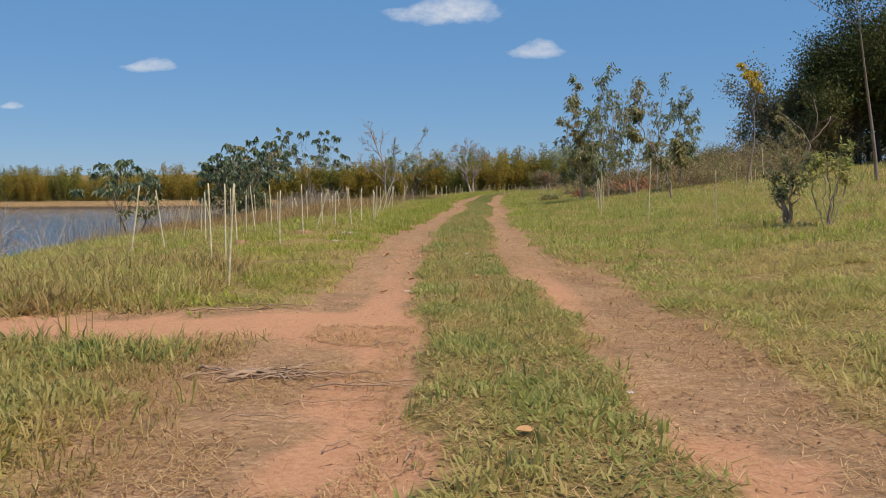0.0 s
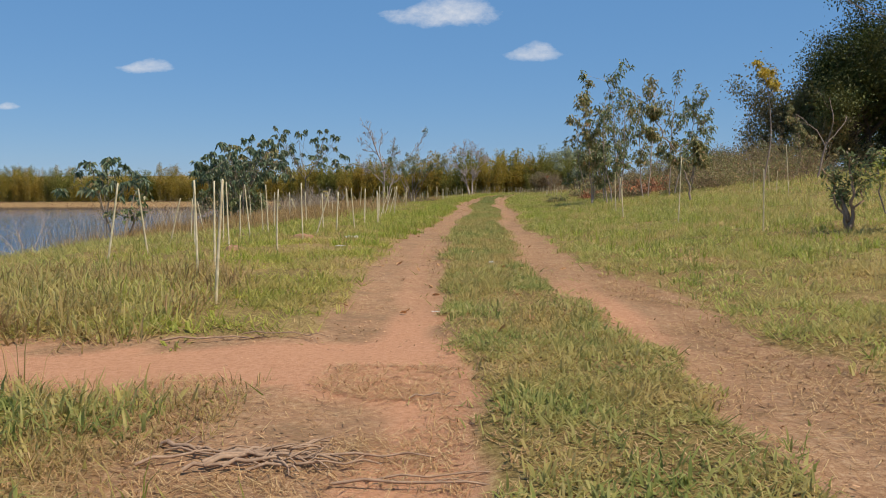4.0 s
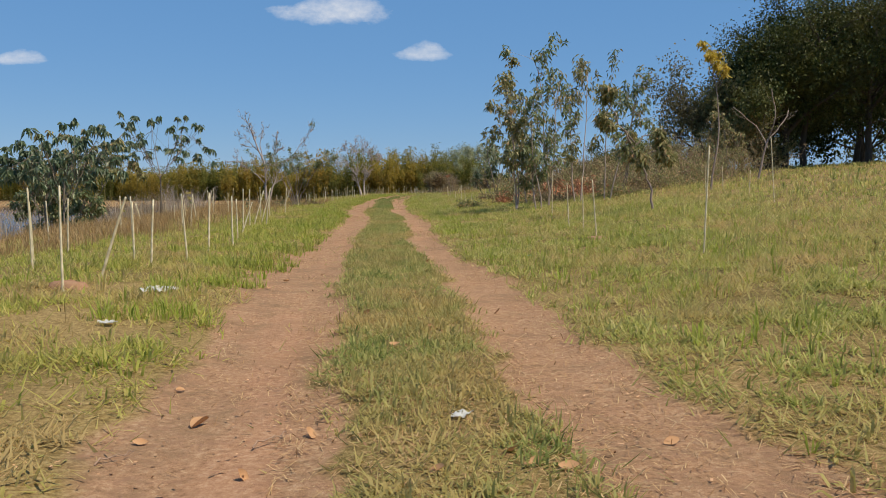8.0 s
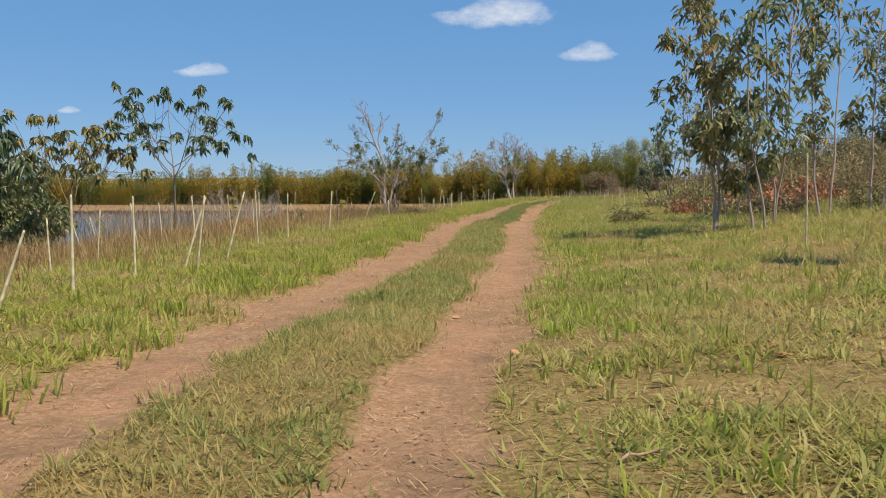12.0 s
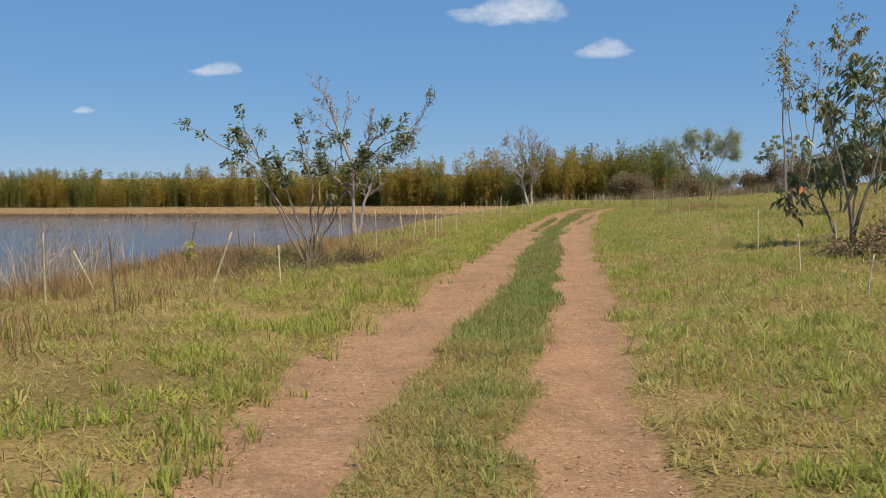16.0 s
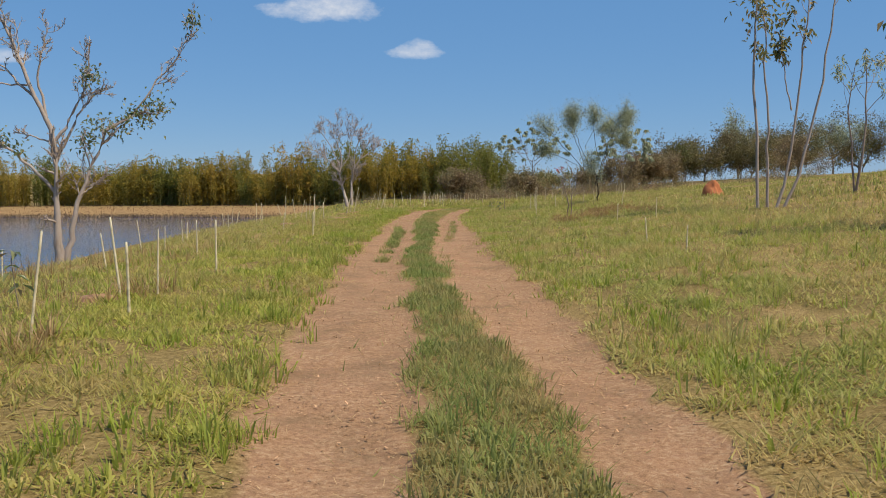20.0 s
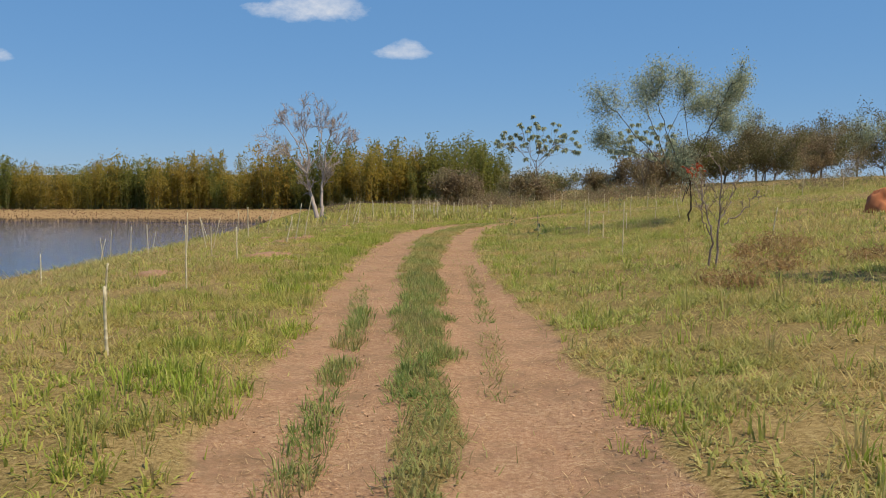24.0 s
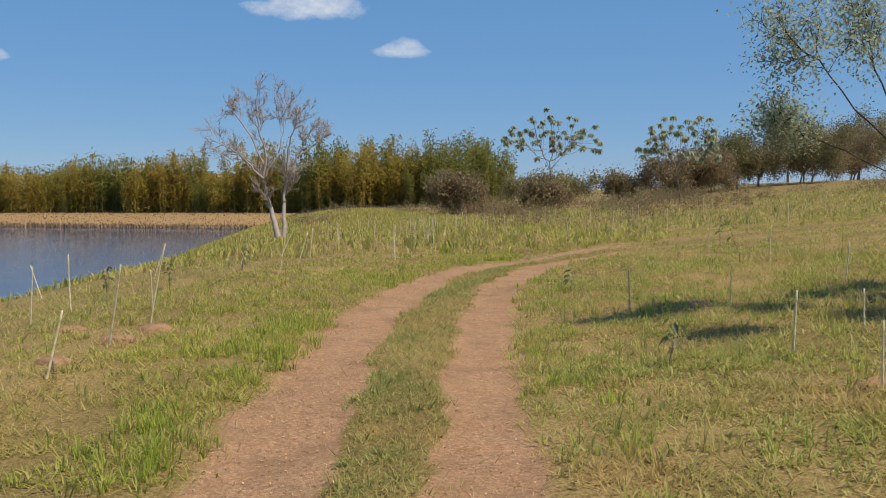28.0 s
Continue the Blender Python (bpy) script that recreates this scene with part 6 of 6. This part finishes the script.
# tall tufts by the spur
tufts("tall_grass", 12000, 6.9, 12.5, -8, -2.3, lambda x, y, d: clumpy(x, y, 0.7, 31) * ease(2.2, 3.6, -d + 0.25 * (9 - y)) * ease(12.5, 9.5, y + patches(x, y, 1.0, 71)), 0.12, 0.32, 0.013, 2.1, GRASS, "tall tangled grass beside the dirt spur", 7)
tufts("dry_grass", 6000, 6.7, 11, -7, -2.2, lambda x, y, d: clumpy(x, y, 0.6, 33) * ease(2.2, 3.2, -d), 0.16, 0.36, 0.012, 2.2, DRY_GRASS, "tangled dry grass beside the dirt spur", 6)
tufts("dry_grass", 2600, 6.9, 9.6, -5.5, -2.4, lambda x, y, d: ease(0.35, 0.6, patches(x, y, 0.8, 34)), 0.12, 0.3, 0.012, 1.9, BROWN_GRASS, "clumps of dead brown grass beside the dirt spur", 7)
tufts("tall_grass", 5200, 1.6, 5.2, -3.6, -1.5, lambda x, y, d: clumpy(x, y, 0.5, 35) * ease(1.5, 2.3, -d), 0.08, 0.2, 0.012, 2.2, LUSH, "tufted grass at the corner of the spur", 7)
tufts("dry_grass", 4200, 1.4, 5.6, -3.6, -1.5, lambda x, y, d: ease(0.35, 0.65, patches(x, y, 0.6, 59)), 0.05, 0.15, 0.006, 2.6, DRY_GRASS, "flattened dead grass at the corner of the spur", 6)
# taller weeds standing out of the field
x, y, d = strewn(9000, 1, 100, 1.6, 12, lambda x, y, d: 0.5 * ease(0.6, 0.85, patches(x, y, 1.1, 37)))
blades("tall_grass", x, y, rng.uniform(0.16, 0.36, len(x)), rng.uniform(0.006, 0.014, len(x)), 0.45, GRASS, "taller grass tufts in the field", tuft=7)
x, y, d = strewn(7000, 1, 100, -6, -1.5, lambda x, y, d: 0.5 * ease(0.62, 0.85, patches(x, y, 0.9, 39)))
blades("tall_grass", x, y, rng.uniform(0.14, 0.3, len(x)), rng.uniform(0.006, 0.014, len(x)), 0.45, YELLOW_GRASS, "taller bright grass tufts on the verge", tuft=7)
# reeds in the shallows
n = 13000
y = rng.uniform(25, 54, n)
x = np.interp(y, CENTRE[:, 1], CENTRE[:, 0]) - np.interp(y, (12, 20, 45, 66), (10, 9, 8, 10)) - np.abs(rng.normal(size=n)) * 3.2
z = ground_z(x, y)
ok = (z > -2.1) & (rng.random(n) < ease(0.45, 0.75, patches(x, y, 1.6, 41)))
x, y = x[ok], y[ok]
blades("reeds", x, y, rng.uniform(0.5, 1.35, len(x)), rng.uniform(0.006, 0.012, len(x)), 0.45, REED, "grey-brown dry reeds in the shallows", "reeds")
n = 420
y = rng.uniform(14, 20, n)
x = -8.6 - np.abs(rng.normal(size=n)) * 1.1 - 0.12 * (y - 14)
ok = rng.random(n) < ease(0.35, 0.6, patches(x, y, 0.8, 47))
x, y = x[ok], y[ok]
blades("reeds", x, y, rng.uniform(0.6, 1.25, len(x)), rng.uniform(0.008, 0.014, len(x)), 0.6, DARK_REED, "dark dead reeds standing in the shallows", "reeds")
# the far shore
# low dark brown blades make a dark band at the water's edge
x = rng.uniform(-240, 25, 16000)
y = shore_y(x) + rng.uniform(-9.5, -5.5, 16000)
blades("reeds", x, y, rng.uniform(0.3, 0.75, len(x)), rng.uniform(0.04, 0.09, len(x)), 0.6, DARK_REED, "low dark brown blades in a band along the far waterline", "reeds")
x = rng.uniform(-240, 25, 16000)
y = shore_y(x) + rng.uniform(-6, 15, 16000)
ok = ground_z(x, y) > -1.42
x, y = x[ok], y[ok]
blades("dry_grass", x, y, rng.uniform(0.15, 0.45, len(x)) * np.interp(y - shore_y(x), (-6, 1, 8, 15), (0.8, 0.5, 0.5, 0.9)), rng.uniform(0.08, 0.17, len(x)), 0.5, BANK_GRASS, "brown dry grass along the far shore")


def litter(name, n, y0, y1, d0, d1, keep, length, width, mat, label):
    """Straws lying flat."""
    x, y, d = strewn(n, y0, y1, d0, d1, keep)
    n = len(x)
    a = rng.uniform(0, np.pi, n)
    way = np.stack([np.cos(a), np.sin(a)], 1) * (length * rng.uniform(0.4, 1.3, n))[:, None] * 0.5
    off = np.stack([-np.sin(a), np.cos(a)], 1) * (width * rng.uniform(0.6, 1.3, n))[:, None] * 0.5
    z = land(x, y) + 0.004 + rng.uniform(0, 0.014, n)
    p = np.stack([x, y], 1)
    corner = [p - way - off, p + way - off, p + way + off, p - way + off]
    rise = rng.normal(size=n) * min(0.011, length * 0.12)
    v = np.stack([np.concatenate([c, (z + s * rise)[:, None]], 1) for c, s in zip(corner, (-1, 1, 1, -1))], 1).reshape(-1, 3)
    f = np.arange(n)[:, None] * 4 + np.array([[0, 1, 2, 3]])
    tagged(new(name, mesh_of(name, v, f, mat)), label, "straw", kind="stuff")


litter("straw", 170000, 1, 97, -1.9, 2.0, lambda x, y, d: (0.45 + 0.55 * tracks(x, y, d)) * (0.12 + 0.88 * ease(0.35, 0.65, patches(x, y, 0.8, 43))) * ease(0.15, 0.4, np.abs(d)) * (1 - 0.85 * bareness(x, y, d)), 0.055, 0.0028, STRAW, "short dry straws strewn on the tracks")
litter("straw", 26000, 1, 20, -0.65, 0.65, lambda x, y, d: ease(20, 12, y) * (0.2 + 0.8 * ease(0.58, 0.4, patches(x, y, 0.45, 61))), 0.06, 0.003, STRAW, "dry straws among the grass between the tracks")
litter("leaf_crumbs", 95000, 1, 97, -2.0, 2.0, lambda x, y, d: (0.2 + 0.8 * tracks(x, y, d)) * ease(0.4, 0.7, patches(x, y, 0.6, 45)) * (1 - 0.85 * bareness(x, y, d)), 0.02, 0.009, CRUMB, "dark brown crumbs of leaves and earth on the tracks")
litter("straw", 60000, 1, 15, 0.5, 2.6, lambda x, y, d: ease(15, 8, y) * (0.2 + 0.8 * dryness(x, y, d)) * ease(0.3, 0.55, patches(x, y, 0.5, 75)), 0.075, 0.0026, STRAW, "dense dry straw along the track")
litter("straw", 60000, 1, 6, -3.2, -0.4, lambda x, y, d: (0.1 + 0.9 * dryness(x, y, d)) * ease(0.3, 0.6, patches(x, y, 0.5, 77)), 0.075, 0.0024, STRAW, "long dry straws on trodden ground")
litter("straw", 60000, 1, 60, 0.9, 3, lambda x, y, d: dryness(x, y, d), 0.07, 0.0026, STRAW, "dry straws beside the track")

# ---- small things on the ground ----


def dead_leaf(x, y, size, turn, seed):
    q = np.random.default_rng(seed)
    n = 9
    u = np.linspace(0, 1, n)
    w = np.sin(u * np.pi) ** 0.75 * q.uniform(0.3, 0.42) * size
    curl = 0.16 * size * (u - 0.5) ** 2 * 4 * q.uniform(0.3, 1)
    rows = []
    for k, s in enumerate((-1, 0, 1)):
        rows.append(np.stack([(u - 0.5) * size, s * w * q.uniform(0.8, 1), curl + abs(s) * w * q.uniform(0.3, 0.8)], 1))
    v = np.concatenate(rows)
    a = np.arange(n - 1)
    f = np.concatenate([np.stack([a + n * k, a + 1 + n * k, a + 1 + n * (k + 1), a + n * (k + 1)], 1) for k in (0, 1)])
    ob = new("fallen_leaf", mesh_of("fallen_leaf", v, f, DEAD_LEAF, True))
    ob.matrix_world = pose(x, y, spot(x, y) + 0.012, q.normal() * 22, q.normal() * 18, turn)
    tagged(ob, "curled dry brown leaf lying on the ground", "leaf", "fallen leaves")


for k, (x, y, s) in enumerate([(0.32, 3.27, 0.15), (-0.73, 11.79, 0.16), (-0.28, 11.56, 0.13), (0.15, 10.93, 0.13), (1.14, 11.37, 0.12), (0.46, 11.2, 0.14), (1.06, 19.03, 0.15), (0.62, 11.0, 0.13), (-0.5, 11.1, 0.1), (0.1, 6.8, 0.2), (0.35, 7.4, 0.16),
                               (-0.3, 9.0, 0.12), (0.5, 9.6, 0.12), (0.2, 13.4, 0.14), (0.5, 14.0, 0.12), (1.5, 26.0, 0.12), (1.9, 24.3, 0.11), (2.0, 44.0, 0.11), (0.17, 12.42, 0.11), (0.52, 11.07, 0.1), (1.14, 14.93, 0.13), (-0.75, 16.45, 0.12),
                               (0.1, 14.71, 0.13), (-0.92, 11.54, 0.1), (-0.92, 12.47, 0.1), (-0.62, 10.09, 0.12), (-0.52, 8.33, 0.1), (-1.03, 8.52, 0.1), (0.36, 8.61, 0.11), (0.69, 8.68, 0.1), (-0.35, 9.56, 0.1), (-0.55, 8.17, 0.1), (0.06, 7.1, 0.12),
                               (0.36, 8.75, 0.1), (-0.61, 17.0, 0.12), (0.58, 15.86, 0.12), (0.98, 18.9, 0.12), (2.7, 19.19, 0.12), (3.26, 23.89, 0.12), (2.31, 24.18, 0.12), (-0.91, 22.27, 0.13)]):
    dead_leaf(x, y, s * 0.6, 47.0 * k, 600 + k)


def scrap(x, y, size, mat, seed, label):
    q = np.random.default_rng(seed)
    u, v = np.meshgrid(np.linspace(-1, 1, 9), np.linspace(-1, 1, 7))
    z = 0.22 * np.abs(np.sin(u * 3 + seed) * np.cos(v * 2.3 + seed)) + 0.05 * q.random(u.shape)
    i, j = np.meshgrid(np.arange(6), np.arange(8), indexing="ij")
    a = (i * 9 + j).ravel()
    w = np.stack([(u * (1 + 0.2 * np.sin(4 * v))).ravel(), (v * 0.7).ravel(), z.ravel() * 1.3], 1) * size
    ob = new("plastic_scrap", mesh_of("plastic_scrap", w, np.stack([a, a + 1, a + 10, a + 9], 1), mat, True))
    ob.matrix_world = pose(x, y, spot(x, y) + 0.02, 0, 0, 70.0 * seed)
    tagged(ob, label, "litter")


scrap(-1.66, 15.95, 0.15, WHITE_SCRAP, 1, "crumpled whitish plastic scrap in the grass")
scrap(-1.71, 14.35, 0.06, WHITE_SCRAP, 2, "crumpled pale plastic scrap in the grass")
scrap(2.48, 19.49, 0.04, TEAL_SCRAP, 3, "small teal plastic scrap in the grass")
scrap(0.85, 3.9, 0.018, WHITE_SCRAP, 4, "small white scrap of paper in the grass")
scrap(-0.3, 8.1, 0.03, WHITE_SCRAP, 5, "small whitish chip on the track")
scrap(0.35, 11.7, 0.05, WHITE_SCRAP, 6, "crumpled grey plastic scrap in the grass")


def scar(x, y, wide, seed):
    """A low lump of dug red earth at the foot of a stake."""
    q = np.random.default_rng(seed)
    rings, spokes = 5, 14
    a = np.arange(spokes) * 2 * np.pi / spokes
    edge = wide * (1 + 0.25 * q.normal(size=spokes))
    v = [(0, 0, 0.045)]
    for k in range(1, rings + 1):
        f = k / rings
        for m in range(spokes):
            v.append((math.cos(a[m]) * edge[m] * f, math.sin(a[m]) * edge[m] * f * 0.7, 0.045 * (1 - f * f) + 0.02 * q.random() - 0.05 * (k == rings)))
    f = [(0, 1 + m, 1 + (m + 1) % spokes) for m in range(spokes)]
    for k in range(rings - 1):
        for m in range(spokes):
            p, n = 1 + k * spokes + m, 1 + k * spokes + (m + 1) % spokes
            f += [(p, p + spokes, n + spokes), (p, n + spokes, n)]
    ob = new("earth_patch", mesh_of("earth_patch", v, f, DUG_EARTH, True))
    ob.matrix_world = pose(x, y, spot(x, y) + 0.01, 0, 0, q.uniform(0, 360))
    tagged(ob, "small patch of dug reddish earth in the grass", "earth", "dug earth patches")


# the two at y 14.0 and 16.6 stand in for a brown shadow patch
for k, (x, y, w) in enumerate([(3.1, 83.5, 0.3), (2.75, 82.3, 0.2), (3.4, 84.3, 0.25), (3.9, 88.0, 0.22), (2.3, 84.6, 0.2), (4.7, 91.5, 0.2), (-0.4, 57.4, 0.2), (-3.2, 14.0, 0.18), (-2.6, 16.6, 0.2), (9.7, 79.3, 0.2), (10.4, 84.0, 0.22), (-2.0, 28.2, 0.18), (2.6, 79.1, 0.5), (0.9, 76.0, 0.4), (3.88, 21.0, 0.24)]):
    scar(x, y, w, 800 + k)


def twig(x, y, length, thick, turn, seed, mat=BARK):
    q = np.random.default_rng(seed)
    pts = line(q, (-length / 2, 0, 0.012), (1, 0, 0), length, 7, 0.0, 0.2)
    pts[:, 2] = 0.012 + 0.02 * np.abs(np.sin(np.arange(8) * 1.3))
    wood = [tube(pts, np.linspace(thick, thick * 0.4, 8), 6)]
    for k in (3, 5):
        sub = line(q, pts[k], (1, q.choice([-1, 1]) * 0.7, 0.1), length * 0.25, 3, 0, 0.2)
        wood.append(tube(sub, np.linspace(thick * 0.5, thick * 0.2, 4), 4))
    ob = new("twig", mesh_of("twig", *joined(wood), mat, True))
    ob.matrix_world = pose(x, y, spot(x, y), 0, 0, turn)
    tagged(ob, "dry fallen twig lying on the ground", "twig", "twigs on the ground")


for k, (x, y, l, t, a) in enumerate([(-0.62, 4.45, 0.75, 0.009, -12), (-0.25, 4.2, 0.9, 0.007, -4), (-0.2, 4.28, 0.7, 0.005, 3), (-0.4, 3.35, 0.25, 0.005, 60), (-1.6, 6.9, 0.9, 0.009, 6), (-1.2, 6.85, 0.7, 0.006, -5), (-0.3, 5.4, 0.3, 0.006, 10),
                                     (-0.45, 11.5, 0.25, 0.005, 70), (-0.95, 11.3, 0.2, 0.005, 40), (-2.4, 5.5, 0.35, 0.009, 20), (-0.9, 2.7, 0.4, 0.007, 35), (-0.1, 3.2, 0.3, 0.004, 75), (-0.5, 3.9, 0.5, 0.004, -8), (-0.75, 3.7, 0.45, 0.004, 12), (2.33, 22.36, 0.35, 0.009, 25)]):
    twig(x, y, l * 0.85, t * 0.8, a, 700 + k, TWIG_BARK)
q = np.random.default_rng(760)
for k in range(16):
    twig(-0.86 + q.normal() * 0.11, 4.46 + q.normal() * 0.06, q.uniform(0.18, 0.5), q.uniform(0.005, 0.011), q.uniform(-50, 40), 730 + k, TWIG_BARK)
